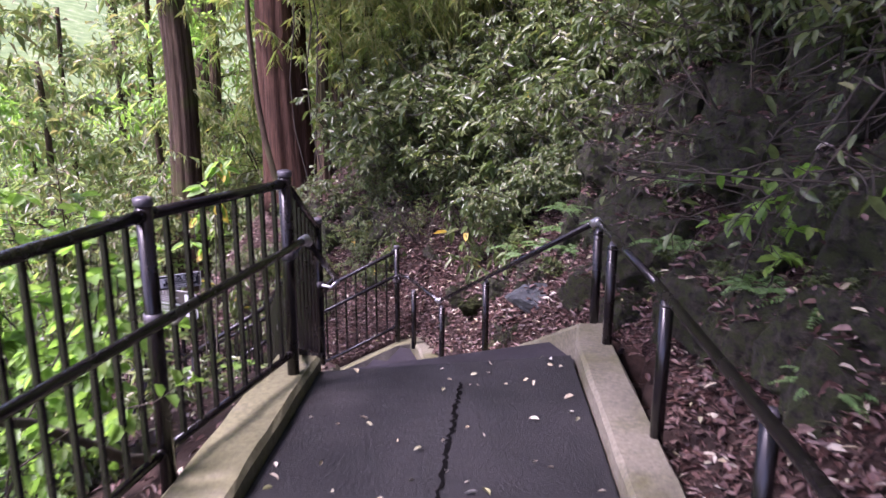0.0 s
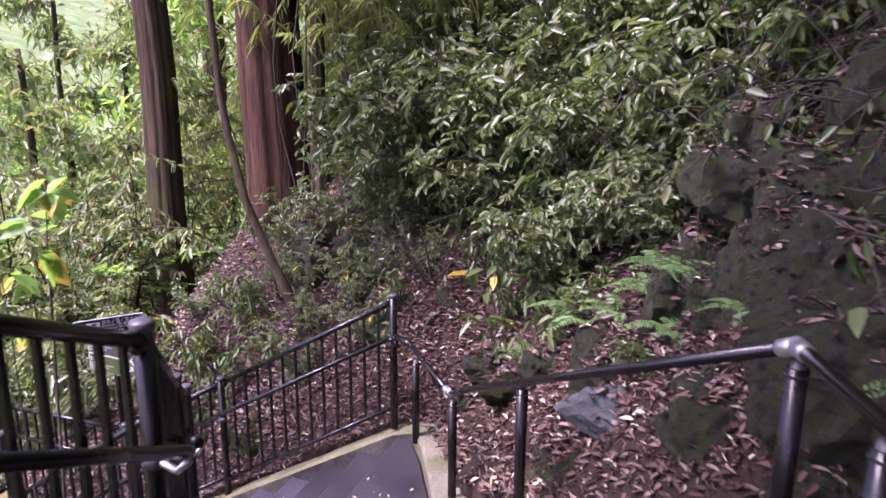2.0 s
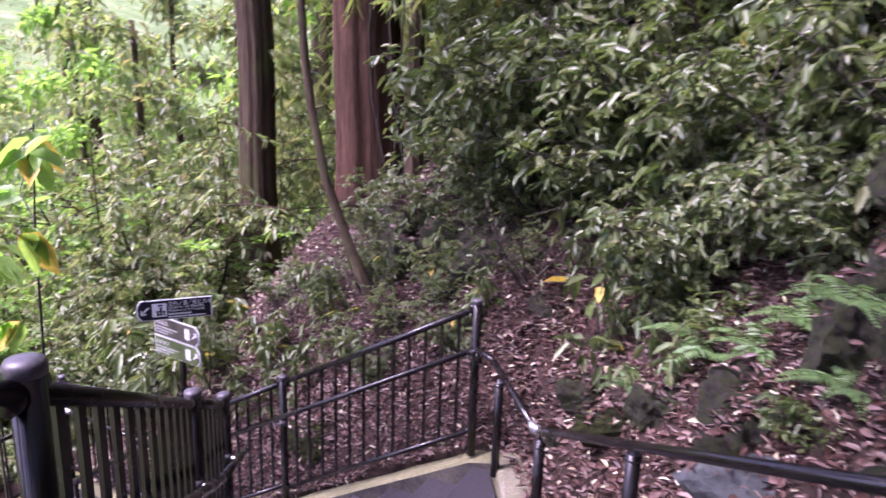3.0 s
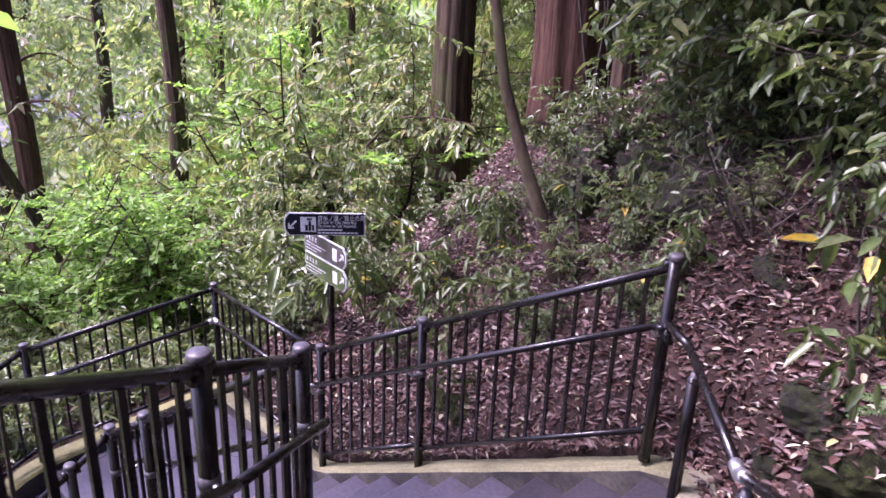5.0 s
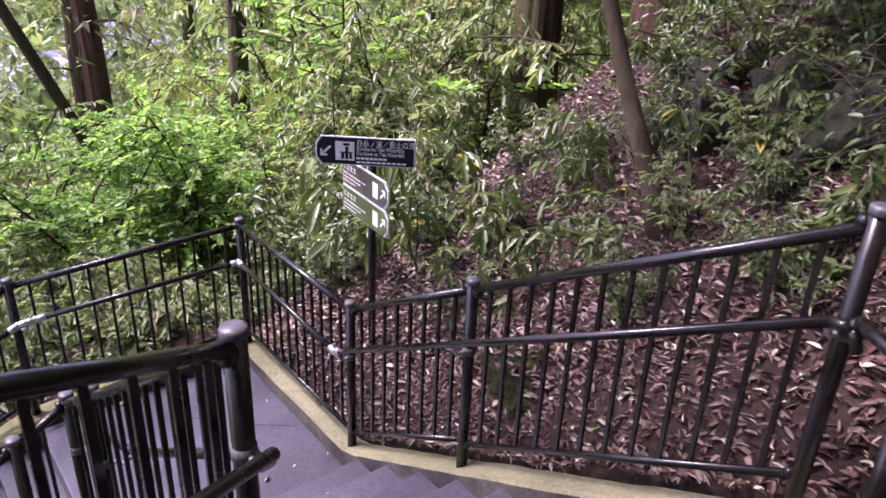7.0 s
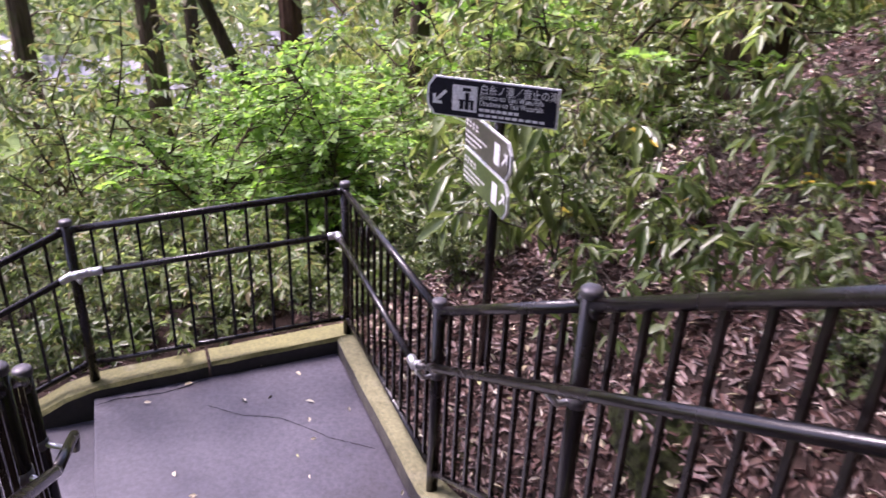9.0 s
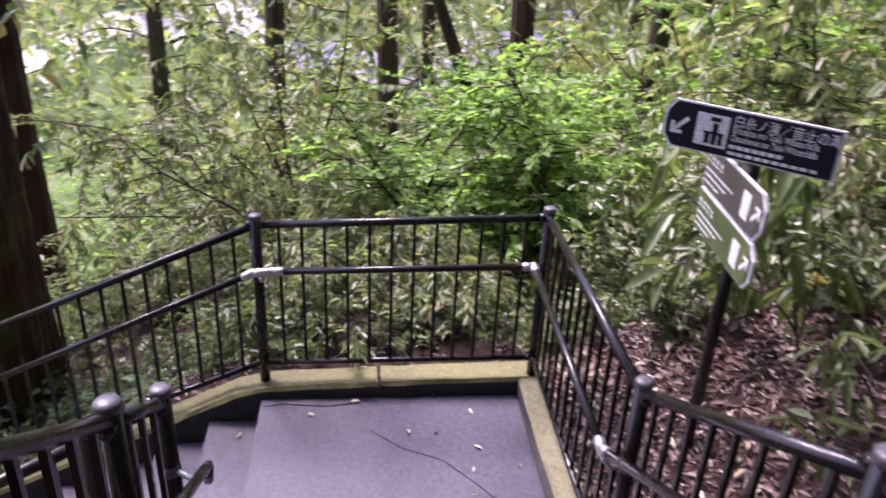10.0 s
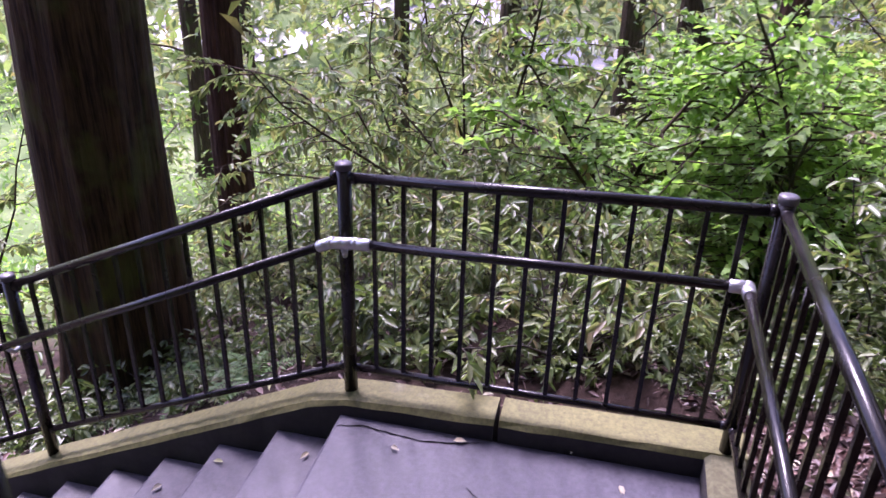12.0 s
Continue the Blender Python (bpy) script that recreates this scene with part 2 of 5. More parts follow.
def kerb_mesh(pts, inner, outer, depth, chips=0.004, seed=1):
    """A kerb swept along pts (x, y, top), with its walking side at +inner and its far side at -outer, to the right of the run."""
    rng = random.Random(seed)
    dense = []
    for a, b in zip(pts, pts[1:]):
        n = max(1, int((Vector(b) - Vector(a)).length / 0.12))
        dense += [Vector(a).lerp(Vector(b), i / n) for i in range(n)]
    dense.append(Vector(pts[-1]))
    bm = bmesh.new()
    rows = []
    for i, p in enumerate(dense):
        d0 = dense[i] - dense[max(i - 1, 0)]
        d1 = dense[min(i + 1, len(dense) - 1)] - dense[i]
        side = Vector((0, 0, 0))
        for d in (d0, d1):
            if d.length > 1e-6:
                side += Vector((d.y, -d.x, 0)).normalized()
        side.normalize()
        half = Vector((d1.y, -d1.x, 0)).normalized() if d1.length > 1e-6 else side
        k = 1 / max(0.6, side.dot(half))
        w = [rng.uniform(-chips, chips) for _ in range(6)]
        prof = [(inner, -depth), (inner + w[0] * 0.6, -0.022 + w[1]), (inner - 0.018 + w[2], w[3]), (-outer + 0.018 + w[4], w[5]), (-outer + w[2], -0.022), (-outer, -depth)]
        rows.append([bm.verts.new(p + side * (k * a) + Vector((0, 0, h))) for a, h in prof])
    for r0, r1 in zip(rows, rows[1:]):
        for k in range(5):
            bm.faces.new((r0[k], r1[k], r1[k + 1], r0[k + 1]))
    bm.faces.new(rows[0])
    bm.faces.new(rows[-1][::-1])
    bmesh.ops.recalc_face_normals(bm, faces=bm.faces)
    return bm


# ---------- plan of the stairs ----------
U1 = Vector((-0.597, 0.802, 0)).normalized()      # way down the first flight
N1 = Vector((U1.y, -U1.x, 0))                     # to its right
L1 = Vector((-1.87, 3.85, 0)) + N1 * 0.09         # its left inner edge
R1 = Vector((-0.36, 4.31, 0)) - N1 * 0.07         # its right inner edge
W1 = (R1 - L1).dot(N1)
Z2, Z3 = -1.50, -3.10                             # second and third landing
D0 = Vector((-0.225, 0.974, 0)).normalized()      # along the first landing
N0 = Vector((D0.y, -D0.x, 0))
SLOPE0 = 0.035


def on1(s, side):
    """A point of the first flight s metres down it, at its left (0) to right (1) edge."""
    p = L1 + U1 * (s - (L1 - Vector((-1.87, 3.85, 0))).dot(U1)) + N1 * (W1 * side)
    return (p.x, p.y)


SLAB_R = Vector((-0.41, 3.94, 0))                 # far right corner of the first landing
SLAB_L = Vector((-1.62, 3.30, 0))


def slab_z(p):
    return max(0.0, (SLAB_R - p).dot(D0)) * SLOPE0


def back(p, d):
    q = p - D0 * d
    return (q.x, q.y)


def back_r(p, d):
    q = p - Vector((-0.243, 0.970, 0)) * d
    return (q.x, q.y)


# first landing: two bays with the open joint between them
slab = tagged(new("landing_1"), "dark asphalt landing with a long crack and scattered leaves", "landing", kind="structure")


def slab_poly(f0, f1):
    a, b = SLAB_L.lerp(SLAB_R, f0), SLAB_L.lerp(SLAB_R, f1)
    bl, br = Vector((*back(a, 6.5), 0)), Vector((*back_r(b, 6.5), 0))
    poly = [a, b, br, bl]
    return [(p.x, p.y) for p in poly], [slab_z(p) for p in poly]


_p, _z = slab_poly(0, 1)
part("slab", prism(_p, _z, -0.9, 0.012), M_ASPHALT, slab)

# first flight
flight1 = tagged(new("stairs_1"), "dark damp concrete steps going down between kerbs", "stairs", kind="structure")
S_NOSE = [-0.20 + 0.30 * k for k in range(8)]
for k in range(8):
    z = -0.1667 * (k + 1)
    if k == 0:
        poly = [(SLAB_L.x, SLAB_L.y), (SLAB_R.x, SLAB_R.y), on1(-0.52, 1.0), on1(S_NOSE[0], 1.0), on1(S_NOSE[0], 0.0)]
    else:
        poly = [on1(S_NOSE[k - 1] - 0.012, 0), on1(S_NOSE[k - 1] - 0.012, 1), on1(S_NOSE[k], 1), on1(S_NOSE[k], 0)]
    part("step", prism(poly, z, z - 0.5, 0.012), M_STEP, flight1)

# second landing
XT, TREAD2, RISE2 = -2.64, 0.315, (Z2 - Z3) / 9
Y2R, Y2L = 7.32, 5.92
land2 = tagged(new("landing_2"), "small dark concrete turning landing with fallen leaves", "landing", kind="structure")
S9 = S_NOSE[-1] - 0.012
_l, _r = Vector(on1(S9, 0)), Vector(on1(S9, 1))
_t = (_l.x - XT) / (_l.x - _r.x)
_cut = _l.lerp(_r, _t)
poly2 = [tuple(_cut), tuple(_r), on1(2.15, 1.0), (-2.36, 7.06), (-2.52, 7.32), (XT, Y2R)]
part("slab", prism(poly2, Z2, Z2 - 0.6, 0.012), M_STEP, land2)

# second flight
flight2 = tagged(new("stairs_2"), "damp purple grey concrete steps with pale stains", "stairs", kind="structure")


def left1_y(x):
    """Where the first flight's left edge runs at x."""
    a = Vector(on1(1.0, 0))
    return a.y + (x - a.x) * U1.y / U1.x


for k in range(8):
    x0, x1, z = XT - TREAD2 * k + 0.012, XT - TREAD2 * (k + 1), Z2 - RISE2 * (k + 1)
    if k == 0:
        poly = [(x0, Y2R), (x0, _cut.y), (_l.x, _l.y), (x1, min(Y2L, left1_y(x1))), (x1, Y2R)]
    elif k == 1:
        poly = [(x0, Y2R), (x0, left1_y(x0)), (x1, min(Y2L, left1_y(x1))), (x1, Y2R)]
    else:
        poly = [(x0, Y2R), (x0, Y2L), (x1, Y2L), (x1, Y2R)]
    part("step", prism(poly, z, z - 0.5, 0.012), M_STEP if k < 2 else M_CONC, flight2)

# third landing and flight
XB, X3, Y3 = XT - TREAD2 * 8, -6.84, 5.84
land3 = tagged(new("landing_3"), "smooth damp violet grey concrete landing with hairline cracks", "landing", kind="structure")
part("slab", prism([(XB + 0.012, Y2R), (XB + 0.012, Y3), (X3, Y3), (X3, Y2R)], Z3, Z3 - 0.6, 0.012), M_CONC, land3)
flight3 = tagged(new("stairs_3"), "damp grey concrete steps leading down into the wood", "stairs", kind="structure")
TREAD3, RISE3, X3I = 0.30, 0.148, -5.32
for k in range(12):
    y0, y1, z = Y3 - TREAD3 * k + 0.012, Y3 - TREAD3 * (k + 1), Z3 - RISE3 * (k + 1)
    part("step", prism([(X3, y0), (X3I, y0), (X3I, y1), (X3, y1)], z, z - 0.5, 0.012), M_CONC, flight3)

# kerbs
kerbs = []


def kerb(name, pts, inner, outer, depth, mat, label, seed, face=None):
    """face: the darker material of the upright side towards the steps."""
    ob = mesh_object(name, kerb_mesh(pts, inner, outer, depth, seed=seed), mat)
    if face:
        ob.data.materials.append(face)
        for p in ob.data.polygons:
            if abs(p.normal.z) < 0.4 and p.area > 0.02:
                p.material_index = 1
    kerbs.append(tagged(ob, label, "kerb", kind="structure"))
    return ob


def k3(p, z):
    return (p[0], p[1], z)


_kr = [k3(back_r(SLAB_R, 6.5), slab_z(Vector((*back_r(SLAB_R, 6.5), 0))) + 0.09), k3(back_r(SLAB_R, 2.0), 0.07 + 0.09), k3((SLAB_R.x + 0.02, SLAB_R.y), 0.09), k3(on1(-0.52, 1.0), 0.06),
       k3(on1(1.95, 1.0), -1.28), k3(on1(2.15, 1.0), -1.34), k3((-2.34, 7.06), -1.38), k3((-2.52, 7.32), -1.38)]
kerb("kerb_1", _kr, 0.2, 0.0, 0.6, M_KERB, "weathered concrete kerb beside the leaf-covered bank", 2)
_kl = [k3((SLAB_L.x - 0.01, SLAB_L.y + 0.04), 0.08), k3(back(SLAB_L, 0.5), 0.11), k3(back(SLAB_L, 6.5), 0.32)]
kerb("kerb_2", _kl, 0.24, 0.0, 0.9, M_KERB_ALGAE, "mossy concrete kerb under the railing", 3)
kerb("kerb_8", [(-1.84, 4.02, -0.27), (-1.67, 3.36, -0.14)], 0.26, 0.0, 0.7, M_KERB, "mossy concrete block under the railing post", 9)
_kl1 = [k3(on1(2.42, 0), -1.43), k3(on1(1.9, 0), -1.25), k3(on1(0.05, 0), -0.27)]
kerb("kerb_3", _kl1, 0.16, 0.0, 0.7, M_KERB, "mossy concrete kerb at the inner side of the steps", 4)
_k2 = [k3((-2.50, Y2R), -1.42), k3((-2.68, Y2R), -1.47), k3((-5.20, Y2R), -2.91), k3((-5.36, Y2R), -2.975), k3((-6.2, Y2R), -2.98), k3((X3, Y2R), -2.98)]
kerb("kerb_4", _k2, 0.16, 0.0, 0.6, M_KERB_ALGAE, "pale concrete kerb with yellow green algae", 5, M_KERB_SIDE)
kerb("kerb_5", [(X3, 7.48, -2.985), (X3, 6.52, -3.005)], 0.19, 0.0, 0.6, M_KERB_GREEN, "concrete kerb covered with yellow green algae", 6, M_KERB_BLACK)
kerb("kerb_6", [(X3, 6.50, -3.005), (X3, 5.86, -3.03), (X3, 5.70, -3.07), (X3, 3.0, -4.36), (X3, 2.2, -4.76)], 0.19, 0.0, 0.6, M_KERB_GREEN, "sloping concrete kerb covered with yellow green algae", 7, M_KERB_BLACK)
kerb("kerb_7", [(X3I, 2.2, -4.74), (X3I, 5.6, -3.05), (X3I, 5.76, -2.98), (XB, 5.76, -2.95), (-3.5, 5.78, -1.9), (-3.34, 5.80, -1.6)], 0.0, 0.16, 0.7, M_KERB, "mossy inner kerb between the two flights", 8)


# ---------- ground ----------
def seg_near(p, pts):
    """Distance to a line of points (x, y, z) and the height there."""
    best = (1e9, 0.0)
    for a, b in zip(pts, pts[1:]):
        ax, ay, bx, by = a[0], a[1], b[0], b[1]
        dx, dy = bx - ax, by - ay
        t = max(0.0, min(1.0, ((p[0] - ax) * dx + (p[1] - ay) * dy) / (dx * dx + dy * dy)))
        d = math.hypot(p[0] - ax - t * dx, p[1] - ay - t * dy)
        if d < best[0]:
            best = (d, a[2] + t * (b[2] - a[2]))
    return best


def smooth(a, b, x):
    t = max(0.0, min(1.0, (x - a) / (b - a)))
    return t * t * (3 - 2 * t)


EDGE_R = [(1.6, -3.0, 0.25), (0.0, 3.2, 0.03), (-0.2, 4.35, -0.05), (-1.76, 6.4, -1.3), (-2.3, 7.3, -1.42), (-2.7, 7.5, -1.45), (-5.2, 7.5, -2.92), (-7.05, 7.5, -3.1), (-9.0, 8.2, -4.1), (-16.0, 9.0, -6.8)]
EDGE_L = [(-0.4, -3.0, 0.1), (-1.95, 3.6, -0.1), (-2.1, 4.1, -0.5), (-3.05, 5.3, -1.45)]
EDGE_W = [(-7.05, 7.4, -3.1), (-7.05, 5.8, -3.12), (-7.05, 2.0, -5.0), (-7.2, -6.0, -7.6)]
EDGE_I = [(-3.3, 5.7, -1.9), (-5.1, 5.65, -3.0), (-5.15, 2.0, -4.9), (-5.4, -6.0, -7.4)]


def ground_z(x, y):
    p = (x, y)
    total = weight = 0.0
    d, z = seg_near(p, EDGE_R)
    s = 0.28 + 0.45 * smooth(-8.5, -5.0, x) + 0.40 * smooth(-2.5, -1.2, x) - 0.45 * smooth(-8.5, -13, x)
    bench = 0.45 * (1 - math.exp(-d / 0.45)) * smooth(-1.4, -0.4, x) * smooth(6.0, 4.5, y)
    de = d - bench
    rise = s * (de if de < 4 else 4 + 0.55 * (de - 4))
    hill = z + 0.1 * smooth(0, 0.4, d) + rise
    right = (x > -13.0 and y > 7.45 + 0.5 * max(0, -7 - x)) or (x + 0.2) * 0.8 + (y - 4.35) * 0.6 > 0
    other = 1.0 - (smooth(0, 0.5, d) * smooth(-13.0, -9.0, x) if right else 0.0)
    for (dd, zz), w, up in (((d, hill), 1.0, True), (seg_near(p, EDGE_L), other, False), (seg_near(p, EDGE_W), other, False), (seg_near(p, EDGE_I), other, False)):
        wt = w / (dd * dd + 0.02) ** 1.5
        total += wt * (zz if up else zz - 0.3 * min(dd, 14))
        weight += wt
    z = total / weight
    # the valley floor to the west, and the far side of it
    far = -9.5 + 0.30 * max(0.0, -x - 30)
    if x < -14:
        z = far + (z - far) * smooth(-30, -14, x)
    z = min(z, 22.0)
    z += 0.10 * noise.noise((x * 0.9, y * 0.9, 3.1)) + 0.04 * noise.noise((x * 3.1, y * 3.1, 1.7))
    return z


FOOT = [[(p[0], p[1]) for p in (SLAB_L - N0 * 0.1, SLAB_R + N0 * 0.16, SLAB_R + N0 * 0.16 - D0 * 6.5, SLAB_L - N0 * 0.1 - D0 * 6.5)],
        [on1(-1.0, -0.06), on1(-1.15, 1.12), on1(2.2, 1.12), on1(2.4, -0.06)],
        [on1(1.9, -0.06), on1(1.9, 1.1), (-2.25, 7.1), (-2.5, 7.44), (-3.6, 7.44), (-3.6, 5.85)],
        [(-2.6, 7.44), (-2.9, 5.8), (-5.2, 5.8), (-5.2, 7.44)],
        [(-5.0, 7.44), (-5.0, 5.8), (-6.96, 5.8), (-6.96, 7.44)],
        [(-5.22, 5.9), (-5.22, 2.2), (-6.96, 2.2), (-6.96, 5.9)]]


def inside(p, poly):
    hit = False
    for (ax, ay), (bx, by) in zip(poly, poly[1:] + poly[:1]):
        if (ay > p[1]) != (by > p[1]) and p[0] < ax + (p[1] - ay) * (bx - ax) / (by - ay):
            hit = not hit
    return hit


def built(x, y):
    return any(inside((x, y), f) for f in FOOT)


def steps_axis(lo, near0, near1, hi, fine):
    out, v, g = [near0], near0, fine
    while v > lo:
        g *= 1.25
        v -= g
        out.append(max(v, lo))
    out = out[::-1]
    v = near0
    while v < near1 - 1e-6:
        v += fine
        out.append(v)
    g = fine
    while v < hi:
        g *= 1.25
        v += g
        out.append(min(v, hi))
    return out


_xs, _ys = steps_axis(-600, -12, 4, 400, 0.16), steps_axis(-400, -3, 13, 500, 0.16)
_v = []
for y in _ys:
    for x in _xs:
        z = ground_z(x, y)
        _v.append((x, y, z - 0.7 if built(x, y) else z))
_w = len(_xs)
_f = [(j * _w + i, j * _w + i + 1, (j + 1) * _w + i + 1, (j + 1) * _w + i) for j in range(len(_ys) - 1) for i in range(_w - 1)]
tagged(raw_object("ground", _v, _f, M_SOIL, smooth=True), "steep woodland floor of dark soil", "ground", kind="structure")


# ---------- railings ----------
def post_mesh(base, top, r=0.029):
    bm = bmesh.new()
    b, t = Vector(base), Vector(top)
    add_tube(bm, [b, t], r, 12)
    bmesh.ops.recalc_face_normals(bm, faces=bm.faces)
    return bm


def cap_mesh(top, r=0.0325):
    bm = bmesh.new()
    t = Vector(top)
    hs = [(-0.018, 0.98), (-0.016, 1.04), (0.002, 1.04), (0.008, 0.92), (0.012, 0.55), (0.0135, 0.1)]
    add_tube(bm, [t + Vector((0, 0, h)) for h, _ in hs], [r * k for _, k in hs], 12)
    bmesh.ops.recalc_face_normals(bm, faces=bm.faces)
    return bm


def bar(bm, a, b, half):
    """A thin square upright."""
    r = bmesh.ops.create_cube(bm, size=1)
    for q in r["verts"]:
        p = Vector(a).lerp(Vector(b), q.co.z + 0.5)
        q.co = p + Vector((q.co.x * 2 * half, q.co.y * 2 * half, 0))


def railing(label, posts, spacing=0.118, caps=True, skip=(), top_drop=0.05, low=0.115, group="stair railings"):
    """Posts (x, y, base, top) joined by a top rail, a bottom rail and uprights."""
    root = thing("railing", (posts[0][0], posts[0][1], posts[0][2]), label, "railing", group)
    inv = root.matrix_world.inverted()
    parts = []

    def put(name, bm, mat, lab="", smooth_it=False):
        bm.transform(inv)
        parts.append(part(name, bm, mat, root, lab, smooth_it))

    for i, (x, y, b, t) in enumerate(posts):
        if i in skip:
            continue
        put("post", post_mesh((x, y, b - 0.05), (x, y, t)), M_STEEL, smooth_it=True)
        if caps:
            put("cap", cap_mesh((x, y, t)), M_CAP, "domed worn steel post cap", True)
    for (x0, y0, b0, t0), (x1, y1, b1, t1) in zip(posts, posts[1:]):
        a, b = Vector((x0, y0, 0)), Vector((x1, y1, 0))
        d = (b - a).normalized()
        ha, hb = a + Vector((0, 0, t0 - top_drop)), b + Vector((0, 0, t1 - top_drop))
        la, lb = a + Vector((0, 0, b0 + low)), b + Vector((0, 0, b1 + low))
        put("top_rail", tube([ha, hb], 0.021, 12), M_STEEL, smooth_it=True)
        put("bottom_rail", tube([la + d * 0.02, lb - d * 0.02], 0.0165, 10), M_STEEL, smooth_it=True)
        for e, o in ((la, 0.045), (lb, -0.045), (ha, 0.05), (hb, -0.05)):
            put("collar", tube([e + d * (o * 0.4), e + d * o], 0.0225 if e is not la and e is not lb else 0.019, 10), M_STEEL, smooth_it=True)
        n = max(1, round((b - a).length / spacing))
        for k in range(1, n):
            f = k / n
            bm = bmesh.new()
            bar(bm, la.lerp(lb, f), ha.lerp(hb, f), 0.0085)
            put("upright", bm, M_STEEL)
    return root


def handrail(label, pts, joints=(), brackets=(), radius=0.018, posts=(), caps_at_ends=True, group="stair handrails"):
    """A tube handrail with galvanised joints at the given points, brackets (index, post x, y) and posts of its own."""
    root = thing("handrail", pts[0], label, "handrail", group)
    inv = root.matrix_world.inverted()

    def put(name, bm, mat, lab=""):
        bm.transform(inv)
        part(name, bm, mat, root, lab, True)

    P = [Vector(p) for p in pts]
    for a, b in zip(P, P[1:]):
        put("rail", tube([a, b], radius, 12), M_STEEL)
    for j in joints:
        c = P[j]
        for q in (P[j - 1] if j > 0 else None, P[j + 1] if j + 1 < len(P) else None):
            if q is not None:
                d = (q - c).normalized()
                put("sleeve", tube([c - d * 0.004, c + d * 0.055, c + d * 0.06], [radius * 1.28, radius * 1.28, radius * 1.1], 12), M_ZINC, "bare galvanised joint sleeve")
        bm = bmesh.new()
        bmesh.ops.create_uvsphere(bm, u_segments=12, v_segments=8, radius=radius * 1.36, matrix=Matrix.Translation(c))
        put("elbow", bm, M_ZINC, "bare galvanised elbow")
    for c, (x, y) in brackets:
        c = Vector(c)
        w = Vector((x, y, c.z - 0.05))
        put("bracket", tube([c + Vector((0, 0, -0.01)), c.lerp(w, 0.35) + Vector((0, 0, -0.04)), c.lerp(w, 0.7) + Vector((0, 0, -0.02)), w], [0.012, 0.010, 0.010, 0.012], 8), M_ZINC, "curved galvanised bracket")
        d = (w - c)
        d.z = 0
        d.normalize()
        put("clamp", tube([Vector((x, y, w.z - 0.02)), Vector((x, y, w.z + 0.02))], 0.0325, 12), M_CAP)
    for x, y, b, t in posts:
        put("post", post_mesh((x, y, b - 0.05), (x, y, t), 0.027), M_STEEL)
        put("neck", tube([(x, y, t - 0.02), (x, y, t - 0.005), (x, y, t + 0.02)], [0.030, 0.020, 0.014], 10), M_CAP)
    return root


# posts: x, y, foot, top
UPX = [(-0.86, -2.9, 0.30, 1.30), (-1.36, 0.30, 0.19, 1.19), (-1.60, 2.04, 0.12, 1.13)]
UPA, UPB = (-1.635, 3.055, 0.09, 1.075), (-1.934, 3.965, -0.30, 0.652)
NWA, NWB = (-2.905, 5.222, -1.10, -0.168), (-3.376, 5.865, -1.52, -0.57)
LWA, LWB = (-4.782, 5.818, -2.64, -1.53), (-5.243, 5.797, -2.98, -1.835)
PR2, PR3, PR4 = (-2.682, 7.365, -1.40, -0.377), (-4.262, 7.382, -2.33, -1.285), (-5.322, 7.38, -2.95, -1.897)
CR, CL = (-6.885, 7.403, -2.985, -1.93), (-6.938, 5.858, -3.03, -2.003)
F3A, F3B = (-6.95, 4.19, -3.74, -2.735), (-6.95, 2.50, -4.58, -3.575)
railing("dark brown steel railing along the upper landing", [UPX[0], UPX[1], UPX[2], UPA, UPB])
railing("dark steel railing at the inner side of the first steps", [UPB, NWA, NWB], skip=(0,))
railing("black steel railing between two flights of steps", [NWB, LWA, LWB], skip=(0,))
railing("black steel railing at the inner side of the lowest steps", [LWB, (-5.24, 5.55, -3.0, -1.98), (-5.24, 3.9, -3.9, -2.86), (-5.24, 2.5, -4.6, -3.56)], skip=(0,))
railing("dark steel railing beside the leaf-covered bank", [PR2, PR3, PR4])
railing("black steel railing round the lower landing", [PR4, CR, CL, F3A, F3B], skip=(0,))

HH = 0.62
# handrails with their own posts on the bank side
RP = [(0.85, -0.6, 0.2, 0.78), (0.32, 1.9, 0.12, 0.72), (0.06, 2.85, 0.08, 0.70), (-0.22, 3.92, 0.06, 0.64), (-0.33, 4.33, -0.04, 0.62), (-1.29, 5.62, -0.80, -0.15), (-1.90, 6.44, -1.30, -0.685), (-2.43, 7.18, -1.38, -0.80)]
handrail("round steel handrail on posts beside the mossy bank", [(1.05, -1.6, 0.90), (0.02, 2.85, 0.76), (-0.34, 4.31, 0.68), (-1.93, 6.44, -0.625), (-2.45, 7.12, -0.64), (-2.62, 7.27, -0.66), (-2.66, 7.29, -0.72)],
         joints=(2, 3), posts=RP)
handrail("round steel handrail with galvanised joints along the upper railing",
         [(-0.97, -2.2, 0.91), (-1.60, 3.17, 0.74), (-1.82, 3.97, 0.30)],
         joints=(1,), brackets=[((-1.475, 2.05, 0.775), (UPX[2][0], UPX[2][1])), ((-1.59, 3.08, 0.74), (UPA[0], UPA[1])), ((-1.79, 3.93, 0.31), (UPB[0], UPB[1]))])
handrail("round steel handrail down the inner side of the first steps",
         [(-1.86, 4.05, 0.28), (-2.79, 5.24, -0.52), (-3.27, 5.89, -0.86)], joints=(), brackets=[((-2.78, 5.22, -0.51), (NWA[0], NWA[1])), ((-3.26, 5.88, -0.86), (NWB[0], NWB[1]))])
